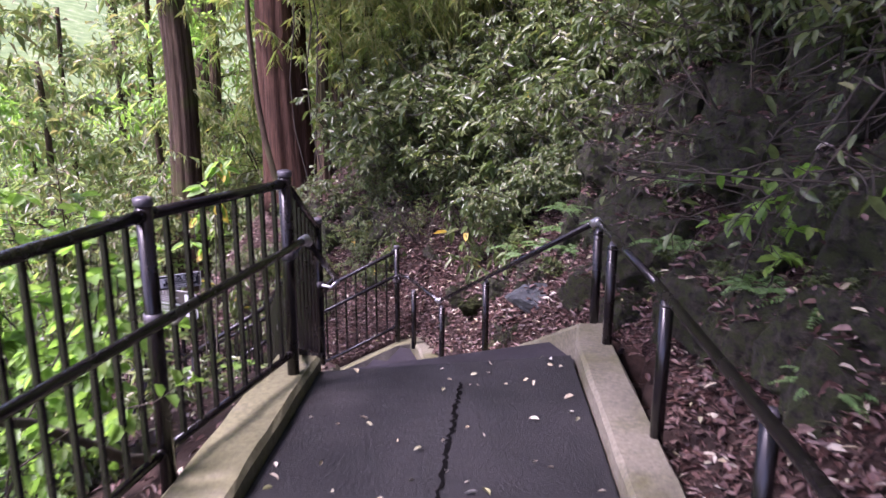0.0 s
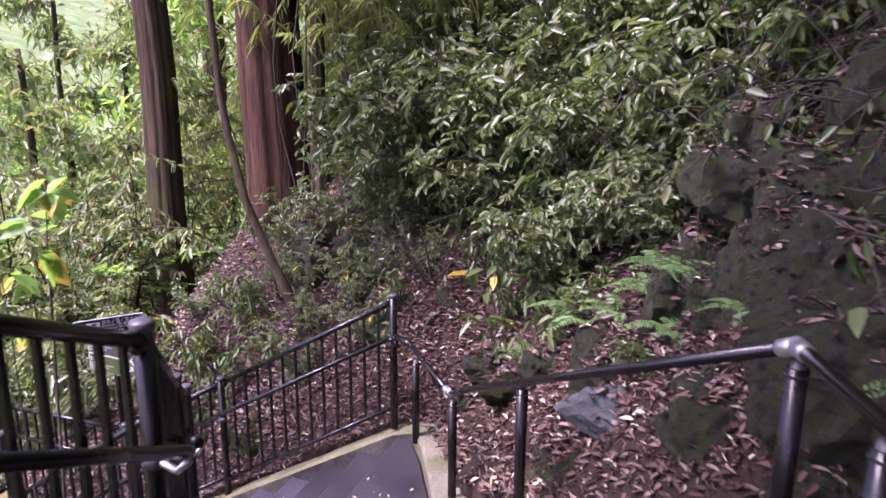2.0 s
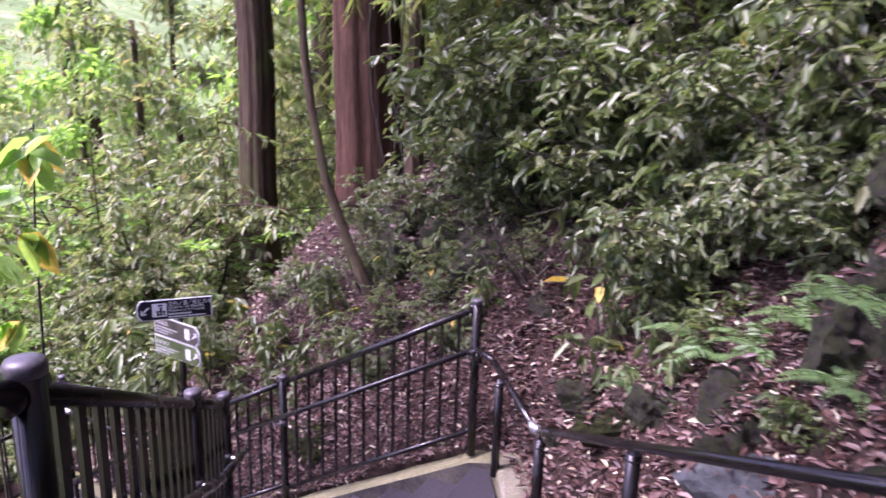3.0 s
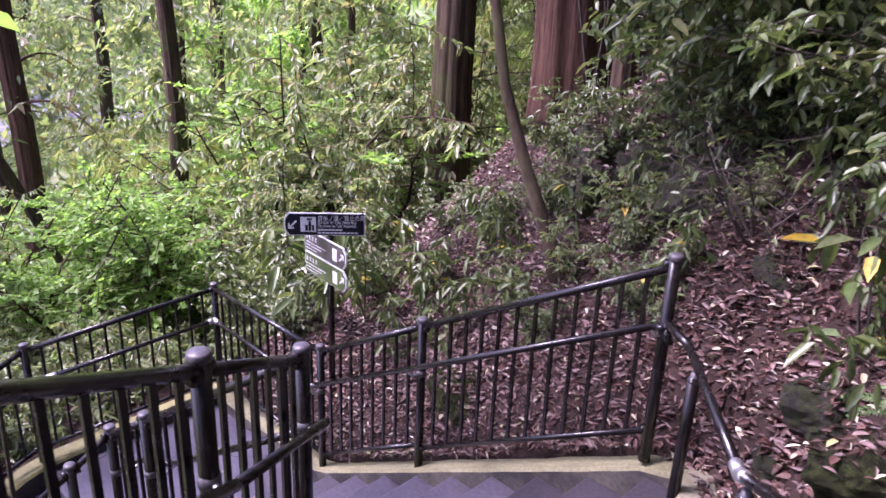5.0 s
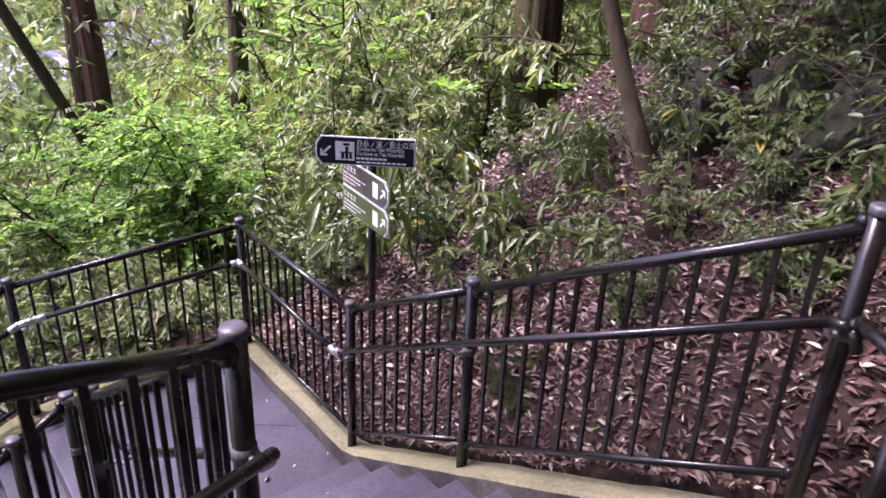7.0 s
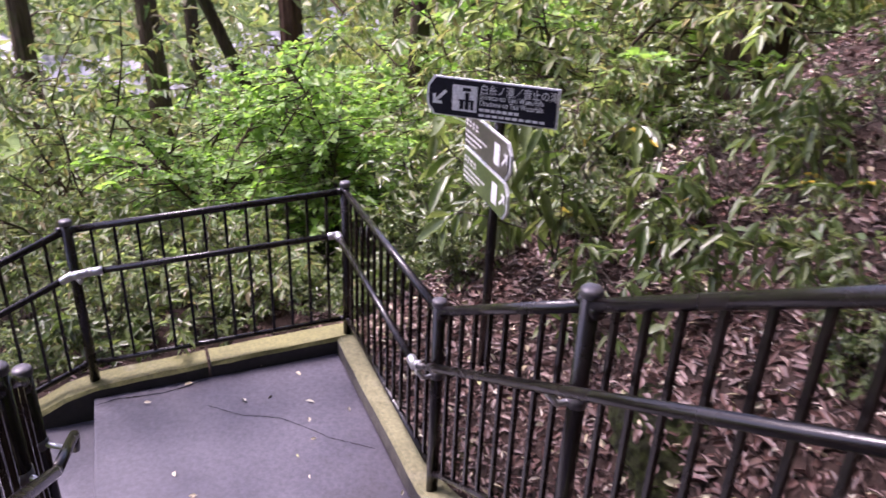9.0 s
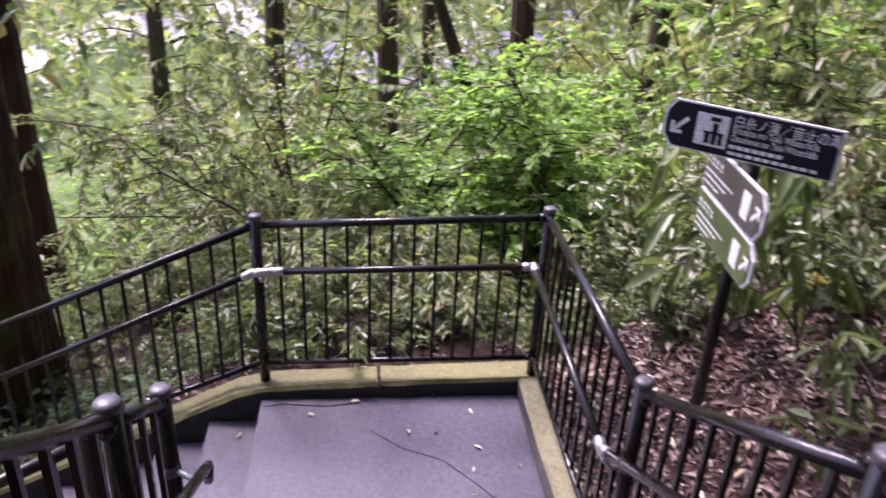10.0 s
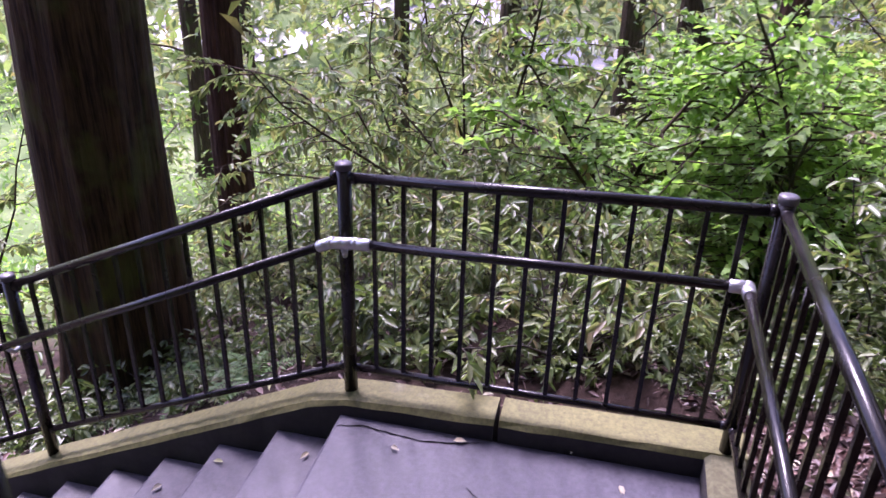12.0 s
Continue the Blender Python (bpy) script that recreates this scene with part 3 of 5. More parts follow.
handrail("round steel handrail between the second and third flights",
         [(-3.45, 5.92, -1.0), (-4.70, 5.92, -1.86), (-5.18, 5.92, -2.10), (-5.26, 5.91, -2.16), (-5.28, 5.90, -2.24)], joints=(), brackets=[((-4.70, 5.92, -1.86), (LWA[0], LWA[1])), ((-5.17, 5.92, -2.10), (LWB[0], LWB[1]))])
handrail("wet shining steel handrail with galvanised corner joints",
         [(-2.61, 7.28, -0.75), (-2.63, 7.27, -0.685), (-2.69, 7.27, -0.69), (-5.35, 7.285, -2.22), (-6.743, 7.312, -2.20), (-6.79, 5.95, -2.25), (-6.80, 5.85, -2.265), (-6.84, 4.19, -3.05), (-6.84, 2.50, -3.89)],
         joints=(3, 4, 5, 6), brackets=[((-2.71, 7.29, -0.70), (PR2[0], PR2[1])), ((-4.28, 7.285, -1.61), (PR3[0], PR3[1])), ((-5.32, 7.28, -2.22), (PR4[0], PR4[1])), ((-6.80, 5.90, -2.28), (CL[0], CL[1])), ((-6.84, 4.19, -3.05), (F3A[0], F3A[1]))])
handrail("short dark steel handrail at the inner side of the lowest steps",
         [(-5.38, 5.50, -2.42), (-5.38, 5.40, -2.44), (-5.38, 3.9, -3.25), (-5.38, 2.5, -3.95)], brackets=[((-5.38, 3.9, -3.25), (-5.24, 3.9))])

# ---------- sign post ----------
M_SIGN = surface("black sign face", (0.006, 0.006, 0.012), (0.012, 0.011, 0.020), 9, 80, 0.6, 0.05, 0.0005, spec=0.2)
M_SIGN_GREEN = surface("weathered green sign face", (0.045, 0.07, 0.025), (0.12, 0.16, 0.06), 7, 60, 0.35, 0.05, 0.0005)
M_SIGN_GREY = surface("faded brown sign face", (0.05, 0.045, 0.04), (0.11, 0.10, 0.085), 7, 60, 0.35, 0.05, 0.0005)
M_WHITE = surface("white sign print", (0.62, 0.62, 0.62), (0.78, 0.78, 0.78), 12, 70, 0.5, 0.05, 0.0005)


def flat_poly(pts, thick):
    bm = bmesh.new()
    f = bm.faces.new([bm.verts.new((x, 0, y)) for x, y in pts])
    r = bmesh.ops.extrude_face_region(bm, geom=[f])
    bmesh.ops.translate(bm, vec=(0, -thick, 0), verts=[v for v in r["geom"] if isinstance(v, bmesh.types.BMVert)])
    bmesh.ops.recalc_face_normals(bm, faces=bm.faces)
    return bm


def rect(x0, z0, x1, z1):
    return [(x0, z0), (x1, z0), (x1, z1), (x0, z1)]


def lettering(text, size, x, z, y, parent, width=None):
    cu = bpy.data.curves.new("lettering", "FONT")
    cu.body, cu.size, cu.extrude = text, size, 0.0006
    tmp = new("lettering_source", cu)
    me = bpy.data.meshes.new_from_object(tmp.evaluated_get(bpy.context.evaluated_depsgraph_get()))
    bpy.data.objects.remove(tmp)
    xs = [v.co.x for v in me.vertices] or [0, 1]
    k = width / max(0.01, max(xs) - min(xs)) if width else 1
    for v in me.vertices:
        v.co = (x + v.co.x * k, y - v.co.z, z + v.co.y)
    me.materials.clear()
    me.materials.append(M_WHITE)
    ob = new("lettering", me)
    ob.parent = parent
    return ob


SP = Vector((-5.81, 7.86, ground_z(-5.81, 7.86)))
sign = thing("signpost", SP, "direction signpost with a black board over two green boards", "signpost")
part("pole", tube([(0, 0, -0.2), (0, 0, -1.10 - SP.z)], 0.026, 12), M_STEEL, sign, smooth=True)


def board(name, centre, direction, outline, mat, label):
    """A board in the plane along direction; it is built with its face to -y."""
    face = part(name, flat_poly(outline, 0.012), M_WHITE, sign, label)
    c = Vector(centre) - SP
    face.matrix_local = Matrix.Translation(c) @ Matrix.Rotation(math.atan2(direction[1], direction[0]), 4, "Z")
    cx, cz = sum(p[0] for p in outline) / len(outline), sum(p[1] for p in outline) / len(outline)
    panel = part("panel", flat_poly([(cx + (x - cx) * (1 - 0.012 / abs(x - cx) if abs(x - cx) > 0.02 else 1), cz + (z - cz) * 0.93) for x, z in outline], 0.004), mat, face)
    panel.location = (0, -0.0125, 0)
    return face


b1 = board("black_board", (-5.81, 7.83, -1.18), (0.66, 0.75), [(-0.30, -0.092), (0.30, -0.092), (0.30, 0.092), (-0.30, 0.092), (-0.33, 0.05), (-0.335, 0.0), (-0.33, -0.05)][::1], M_SIGN, "black board with white border and lettering")
F = -0.0175


def white(poly, parent, name="print", mat=None):
    o = part(name, flat_poly(poly, 0.0012), mat or M_WHITE, parent)
    o.location = (0, F, 0)
    return o


def arrow(cx, cz, s, ang, parent):
    pts = [(-1, -1), (0.25, -1), (0.25, -0.62), (-0.32, -0.62), (0.95, 0.65), (0.65, 0.95), (-0.62, -0.32), (-0.62, 0.25), (-1, 0.25)]
    ca, sa = math.cos(ang), math.sin(ang)
    white([(cx + s * (x * ca - z * sa), cz + s * (x * sa + z * ca)) for x, z in pts], parent, "arrow")


arrow(-0.265, 0.0, 0.036, 0, b1)
white(rect(-0.205, -0.06, -0.085, 0.062), b1, "pictogram_panel")
for p in (rect(-0.168, -0.05, -0.148, -0.012), rect(-0.142, -0.05, -0.122, 0.03), rect(-0.116, -0.05, -0.100, -0.012), rect(-0.175, -0.012, -0.098, -0.004), rect(-0.155, 0.036, -0.115, 0.052)):
    o = white(p, b1, "pictogram", M_SIGN)
    o.location = (0, F - 0.0015, 0)
lettering("白糸ノ滝／音止の滝", 0.05, -0.072, 0.036, F - 0.001, b1, 0.36)
lettering("Shiraito no Taki Waterfalls", 0.036, -0.072, 0.008, F - 0.001, b1, 0.30)
lettering("Otodome no Taki Waterfalls", 0.036, -0.072, -0.022, F - 0.001, b1, 0.30)
for i in range(7):
    white(rect(-0.072 + i * 0.028, -0.05, -0.05 + i * 0.028, -0.036), b1, "small_print")
for i in range(10):
    white(rect(-0.072 + i * 0.032, -0.074, -0.047 + i * 0.032, -0.062), b1, "small_print")
for centre, mat, lab in (((-5.79, 7.80, -1.375), M_SIGN_GREY, "faded board with white lettering"), ((-5.79, 7.80, -1.565), M_SIGN_GREEN, "weathered green board with white lettering")):
    b = board("direction_board", centre, (1, -0.09), [(-0.30, -0.088), (0.26, -0.088), (0.30, -0.04), (0.30, 0.04), (0.26, 0.088), (-0.30, 0.088)], mat, lab)
    arrow(0.245, 0.0, 0.034, math.pi, b)
    white(rect(0.12, -0.05, 0.185, 0.05), b, "pictogram_panel")
    for i in range(4):
        white(rect(-0.275 + i * 0.046, 0.022, -0.245 + i * 0.046, 0.026), b, "small_print")
        white(rect(-0.263 + i * 0.046, 0.024, -0.257 + i * 0.046, 0.055), b, "small_print")
        white(rect(-0.275 + i * 0.046, 0.044, -0.245 + i * 0.046, 0.048), b, "small_print")
    for r in range(3):
        for i in range(9 - 2 * r):
            white(rect(-0.275 + i * 0.034, -0.012 - 0.026 * r, -0.250 + i * 0.034, -0.004 - 0.026 * r), b, "small_print")

# ---------- rocks ----------
rng = random.Random(11)


def rock_mesh(seed, mat, flat=0.8, rough=1.0):
    """A boulder broken along random planes, with rough faces."""
    rg = np.random.default_rng(seed)
    planes = [(Vector(rg.normal(size=3)).normalized(), rg.uniform(0.5, 0.95)) for _ in range(13)]
    bm = bmesh.new()
    bmesh.ops.create_icosphere(bm, subdivisions=4, radius=1.0)
    o = Vector((seed * 7.3, seed * 3.1, seed))
    for v in bm.verts:
        p = v.co.normalized()
        q = min([h / max(p.dot(n), 0.05) for n, h in planes] + [1.25])
        q *= 1 + rough * (0.16 * noise.noise(p * 2.2 + o) + 0.13 * noise.noise(p * 5.5 + o) + 0.09 * noise.noise(p * 12.0 + o) + 0.06 * noise.noise(p * 26.0 + o))
        v.co = Vector((p.x * q, p.y * q, p.z * q * flat))
    me = bpy.data.meshes.new("boulder")
    bm.to_mesh(me)
    bm.free()
    me.materials.append(mat)
    return me


ROCKS = [rock_mesh(i + 1, M_ROCK, 1.2) for i in range(5)]
ROCK_PALE = rock_mesh(9, M_ROCK_PALE, 0.75, 0.3)
M_ROCK_MOSS = surface("thick moss on rock", (0.012, 0.014, 0.006), (0.060, 0.068, 0.022), 6.0, 40, 0.95, 1.0, 0.08, (0.085, 0.110, 0.028), (0.48, 0.62), spec=0.2, patch_scale=4.0)
ROCK_MOSS = rock_mesh(6, M_ROCK_MOSS, 0.95, 0.8)
ROCK_TALL = rock_mesh(8, M_ROCK_PALE, 2.6)


BOULDERS = []


def boulder(x, y, z, s, me, label, group="mossy boulders on the bank", sx=1.0, rz=None):
    ob = new("boulder", me)
    ob.matrix_world = Matrix.Translation((x, y, z)) @ Matrix.Rotation(rng.uniform(0, 6.3) if rz is None else rz, 4, "Z") @ Matrix.Rotation(rng.uniform(-0.3, 0.3), 4, "X") @ Matrix.Diagonal((s * sx, s, s, 1))
    BOULDERS.append(ob)
    return tagged(ob, label, "rock", group)


MOSSY = "dark mossy boulder half sunk in the leafy bank"
# the face of piled rocks along the bank
for k in range(30):
    f, h = k / 29, rng.random()
    p = Vector((1.05, 1.9, 0)).lerp(Vector((-0.80, 6.40, 0)), f) + Vector((0.92, 0.38, 0)) * (0.06 + 0.42 * h + rng.uniform(-0.05, 0.05))
    q = rng.uniform(0.15, 0.26)
    low = 0.10 * (1 - f) + 0.02
    boulder(p.x, p.y, low + 0.15 + h * 0.85 - 0.35 * f * (1 - h), q, ROCKS[k % 5], MOSSY, sx=rng.uniform(0.9, 1.4))
for x, y, z, q in ((-1.02, 6.22, -0.35, 0.17), (-0.48, 5.40, -0.22, 0.19), (-1.22, 6.02, -0.74, 0.14), (-0.12, 4.72, -0.02, 0.17)):
    boulder(x, y, z, q, ROCKS[int(q * 100) % 5], MOSSY)
for k in range(95):
    f = rng.random()
    d = rng.random()
    p = Vector((1.35, 0.9, 0)).lerp(Vector((-0.62, 6.5, 0)), f) + Vector((0.92, 0.38, 0)) * (d * 1.5)
    s = rng.uniform(0.10, 0.27)
    boulder(p.x, p.y, ground_z(p.x, p.y) + s * 0.2, s, ROCKS[k % 5], MOSSY, sx=rng.uniform(0.8, 1.4))
for x, y, z, s in ((0.42, 4.15, 0.42, 0.36), (0.72, 2.85, 0.38, 0.36), (0.62, 4.5, 0.78, 0.36), (0.10, 5.15, 0.42, 0.36), (0.30, 5.5, 0.85, 0.38), (-0.35, 5.95, 0.25, 0.34), (-0.15, 6.3, 0.75, 0.38), (-0.68, 6.4, 0.15, 0.30), (0.95, 3.5, 0.75, 0.42), (1.2, 2.0, 0.45, 0.40), (0.55, 3.55, 0.30, 0.30), (0.9, 4.6, 1.25, 0.4), (0.1, 6.0, 1.15, 0.34),
                   (-1.06, 5.80, -0.66, 0.17), (-0.48, 5.62, -0.30, 0.16), (-1.5, 6.95, -0.62, 0.20), (-0.98, 6.45, -0.30, 0.22), (-4.35, 9.35, -0.90, 0.36), (-4.75, 9.85, -0.75, 0.36), (-3.85, 9.3, -0.70, 0.34), (-3.35, 9.05, -0.60, 0.36), (-3.92, 8.08, -1.98, 0.26), (-4.4, 8.05, -2.05, 0.16), (-3.05, 7.78, -1.68, 0.12), (-2.75, 8.2, -1.05, 0.2), (-2.5, 8.4, -0.78, 0.22), (-1.95, 7.5, -0.9, 0.2), (-2.05, 7.35, -1.15, 0.13)):
    boulder(x, y, z, s * 0.8, ROCKS[int(s * 100) % 5], MOSSY)
for x, y, z, q in ((-4.38, 7.93, -2.12, 0.27), (-3.5, 8.02, -1.82, 0.20), (-1.12, 5.88, -0.78, 0.15), (-0.62, 5.62, -0.42, 0.17), (-1.72, 7.0, -0.82, 0.15)):
    boulder(x, y, z, q, ROCK_MOSS, "green moss-covered boulder among fallen leaves", "", rng.uniform(1.0, 1.3))
boulder(-0.42, 7.35, ground_z(-0.42, 7.35) + 0.22, 0.17, ROCK_TALL, "pale upright stone high on the bank", "", 0.8, 0.9)
boulder(-0.82, 5.95, -0.43, 0.26, ROCK_PALE, "pale grey flat-topped stone on fallen leaves", "", 1.25, 0.5)


# ---------- plants ----------
def leaf_block(P, D, L, W, rg, fold=0.25, droop=0.15, slim=False):
    """Vertices and faces of many folded leaves at P, along D."""
    n = len(P)
    D = D / np.linalg.norm(D, axis=1, keepdims=True)
    ref = rg.normal(size=(n, 3)) * 0.45 + np.array([0, 0, 1.0])
    S = np.cross(D, ref)
    S /= np.linalg.norm(S, axis=1, keepdims=True) + 1e-9
    N = np.cross(S, D)
    L, W = L[:, None], W[:, None]
    dz = np.array([0, 0, -1.0])
    if slim:
        v = np.stack([P, P + D * L * 0.4 + S * W / 2 + N * W * fold, P + D * L + dz * L * droop, P + D * L * 0.4 - S * W / 2 + N * W * fold], 1)
        k = np.arange(n)[:, None] * 4
        f = np.concatenate([k + np.array([0, 1, 2]), k + np.array([0, 2, 3])], 0)
    else:
        v = np.stack([P, P + D * L * 0.28 + S * W * 0.42 + N * W * fold, P + D * L * 0.66 + S * W * 0.40 + N * W * fold + dz * L * droop * 0.4, P + D * L + dz * L * droop,
                      P + D * L * 0.66 - S * W * 0.40 + N * W * fold + dz * L * droop * 0.4, P + D * L * 0.28 - S * W * 0.42 + N * W * fold], 1)
        k = np.arange(n)[:, None] * 6
        f = np.concatenate([k + np.array([0, 1, 2, 3]), k + np.array([0, 3, 4, 5])], 0)
    return v.reshape(-1, 3), f


def leaves_mesh(name, P, D, L, W, mat, rg, **kw):
    v, f = leaf_block(np.asarray(P, float), np.asarray(D, float), np.asarray(L, float), np.asarray(W, float), rg, **kw)
    me = bpy.data.meshes.new(name)
    nv, nf, c = len(v), len(f), f.shape[1]
    me.vertices.add(nv)
    me.vertices.foreach_set("co", v.ravel())
    me.loops.add(nf * c)
    me.loops.foreach_set("vertex_index", f.ravel().astype(np.int32))
    me.polygons.add(nf)
    me.polygons.foreach_set("loop_start", np.arange(0, nf * c, c, dtype=np.int32))
    me.update(calc_edges=True)
    me.validate()
    me.materials.append(mat)
    return me


def grow(seed, height, stems, twigs, leaves, leaf, spread=0.5, lift=0.7, droop=0.3, twig_len=0.35, start=0.25, r0=0.012, flat=0.0, wander=0.16):
    """Stems, twigs and leaf positions of one plant: returns branch lines and leaf arrays."""
    rg = np.random.default_rng(seed)
    lines, P, D, L, W = [], [], [], [], []
    for s in range(stems):
        a = rg.uniform(0, 2 * np.pi)
        h = height * rg.uniform(0.7, 1.0)
        d = np.array([np.cos(a) * spread * rg.uniform(0.3, 1), np.sin(a) * spread * rg.uniform(0.3, 1), 1.0])
        p = np.array([np.cos(a), np.sin(a), 0]) * 0.08 * rg.random()
        line = [p]
        n = 7
        for i in range(n):
            d = d + rg.normal(size=3) * wander + np.array([np.cos(a), np.sin(a), 0]) * 0.06 * spread
            d /= np.linalg.norm(d)
            p = p + d * h / n
            line.append(p)
        lines.append((line, r0, r0 * 0.3))
        for t in range(twigs):
            f = start + (1 - start) * (t + rg.random()) / twigs
            i = min(n - 1, int(f * n))
            q = line[i] + (line[i + 1] - line[i]) * (f * n - i)
            b = rg.uniform(0, 2 * np.pi)
            td = np.array([np.cos(b), np.sin(b), rg.uniform(0.0, lift)])
            tl = twig_len * rg.uniform(0.5, 1.2) * (1.15 - 0.5 * f)
            tw = [q]
            for j in range(4):
                td = td + rg.normal(size=3) * 0.22 + np.array([0, 0, -droop * 0.35])
                if flat:
                    td[2] *= 1 - flat
                td /= np.linalg.norm(td)
                tw.append(tw[-1] + td * tl / 4)
            lines.append((tw, r0 * 0.35, r0 * 0.12))
            for j in range(leaves):
                g = 0.15 + 0.85 * (j + rg.random()) / leaves
                m = min(3, int(g * 4))
                P.append(tw[m] + (tw[m + 1] - tw[m]) * (g * 4 - m))
                c = rg.uniform(0, 2 * np.pi)
                dd = td * 0.7 + np.array([np.cos(c), np.sin(c), 0]) * 0.8 + np.array([0, 0, rg.uniform(-droop - 0.2, 0.25)])
                D.append(dd)
                k = rg.uniform(0.6, 1.25)
                L.append(leaf[0] * k)
                W.append(leaf[1] * k)
    return lines, P, D, L, W, rg


def branch_bm(lines, seg=5):
    bm = bmesh.new()
    for pts, ra, rb in lines:
        n = len(pts)
        add_tube(bm, pts, [ra + (rb - ra) * i / (n - 1) for i in range(n)], seg, cap=False)
    return bm


def plant(name, seed, mat, label, category, twig_mat=None, yellow=0, kind_leaf=None, **kw):
    """A master plant with its stems and its foliage, at the origin."""
    lines, P, D, L, W, rg = grow(seed, **kw)
    root = thing(name, (0, 0, 0), label, category)
    tagged(part("branchwork", branch_bm(lines), twig_mat or M_TWIG, root, smooth=True), kind="stuff")
    ob = new("foliage", leaves_mesh("foliage", P, D, L, W, mat, rg, **(kind_leaf or {})))
    ob.parent = root
    if yellow:
        idx = rg.choice(len(P), yellow, replace=False)
        y = new("yellow_leaves", leaves_mesh("yellow_leaves", np.array(P)[idx], np.array(D)[idx], np.array(L)[idx] * 1.3, np.array(W)[idx] * 1.4, M_YELLOW, rg))
        y.parent = root
        tagged(y, "a few yellow autumn leaves")
    return root


class Kind:
    """Master plants, set down one after the other; the first use takes the master itself."""

    def __init__(self, masters, group):
        self.masters, self.group, self.used, self.i = masters, group, set(), 0
        for m in masters:
            tagged(m, group=group)

    def put(self, x, y, s, z=None, sink=0.05, tilt=0.0, lean=0.0):
        m = self.masters[self.i % len(self.masters)]
        self.i += 1
        zz = ground_z(x, y) - sink if z is None else z
        pose_m = Matrix.Translation((x, y, zz)) @ Matrix.Rotation(lean, 4, "Z") @ Matrix.Rotation(tilt, 4, "X") @ Matrix.Rotation(rng.uniform(0, 6.28), 4, "Z")
        if m in self.used:
            ob = copy_thing(m, pose_m)
        else:
            self.used.add(m)
            ob = m
            ob.matrix_basis = pose_m
        ob.scale = (s, s, s * rng.uniform(0.9, 1.1))
        return ob


EVERGREEN = Kind([plant("evergreen_shrub", 20 + i, M_LEAF_DARK, "glossy dark green shrub on the shaded bank", "shrub", yellow=3 if i == 0 else 0, height=1.5, stems=8, twigs=15, leaves=12, leaf=(0.095, 0.042), spread=0.55, lift=0.6, droop=0.35, twig_len=0.42, start=0.15) for i in range(3)], "evergreen shrubs on the bank")
UNDER = Kind([plant("undergrowth_plant", 30 + i, M_LEAF_DARK, "low leafy undergrowth plant among fallen leaves", "plant", height=0.4, stems=9, twigs=5, leaves=9, leaf=(0.065, 0.028), spread=1.0, lift=0.5, droop=0.2, twig_len=0.2, r0=0.005) for i in range(2)], "undergrowth")
MAPLE = Kind([plant("bright_maple", 40 + i, M_LEAF_BRIGHT, "young maple with bright fresh green leaves in layers", "tree", M_DARKBARK, height=2.6, stems=4, twigs=26, leaves=34, leaf=(0.075, 0.055), spread=0.65, lift=0.35, droop=0.10, twig_len=0.95, start=0.25, r0=0.025, flat=0.35, kind_leaf={"slim": True, "fold": 0.1}) for i in range(2)], "young maples below the steps")
MIDTREE = Kind([plant("understory_tree", 50 + i, M_LEAF_MID, "slender understory tree with airy green foliage", "tree", M_DARKBARK, height=3.4, stems=4, twigs=22, leaves=26, leaf=(0.095, 0.036), spread=0.38, lift=0.5, droop=0.45, twig_len=0.8, start=0.15, r0=0.018, flat=0.1) for i in range(3)], "understory trees")
BAMBOO = Kind([plant("bamboo_clump", 60 + i, M_LEAF_BAMBOO, "thin bamboo clump with narrow leaves", "bamboo", M_BAMBOO, height=4.6, stems=11, twigs=14, leaves=15, leaf=(0.17, 0.020), spread=0.10, lift=0.6, droop=0.7, twig_len=0.6, start=0.4, r0=0.016, kind_leaf={"slim": True, "droop": 0.35}) for i in range(2)], "bamboo clumps behind the bank")

# evergreen shrubs above the bank
A0, B0, PN = Vector((-5.3, 10.7, 0)), Vector((-0.7, 6.95, 0)), Vector((0.63, 0.77, 0))
for k in range(44):
    f, v = rng.random(), rng.random() ** 1.3 * 3.4
    p = A0.lerp(B0, f) + PN * (v + 0.55)
    EVERGREEN.put(p.x, p.y, rng.uniform(0.75, 1.25), tilt=rng.uniform(0.1, 0.45), lean=radians(-40) + rng.uniform(-0.5, 0.5))
for x, y, s in ((-1.6, 7.85, 0.6), (-2.0, 8.9, 1.0), (0.6, 6.0, 0.8), (1.2, 5.0, 0.8), (1.6, 3.8, 0.8), (2.0, 2.6, 0.9), (1.1, 6.6, 1.1), (2.0, 5.0, 1.1), (2.6, 3.4, 1.1), (0.2, 7.2, 1.0), (1.0, 5.6, 1.1), (1.5, 4.4, 1.1), (1.9, 3.3, 1.1), (2.2, 1.8, 1.1), (0.5, 6.7, 0.9), (1.9, 0.8, 1.0)):
    EVERGREEN.put(x, y, s, tilt=0.35, lean=radians(-50))
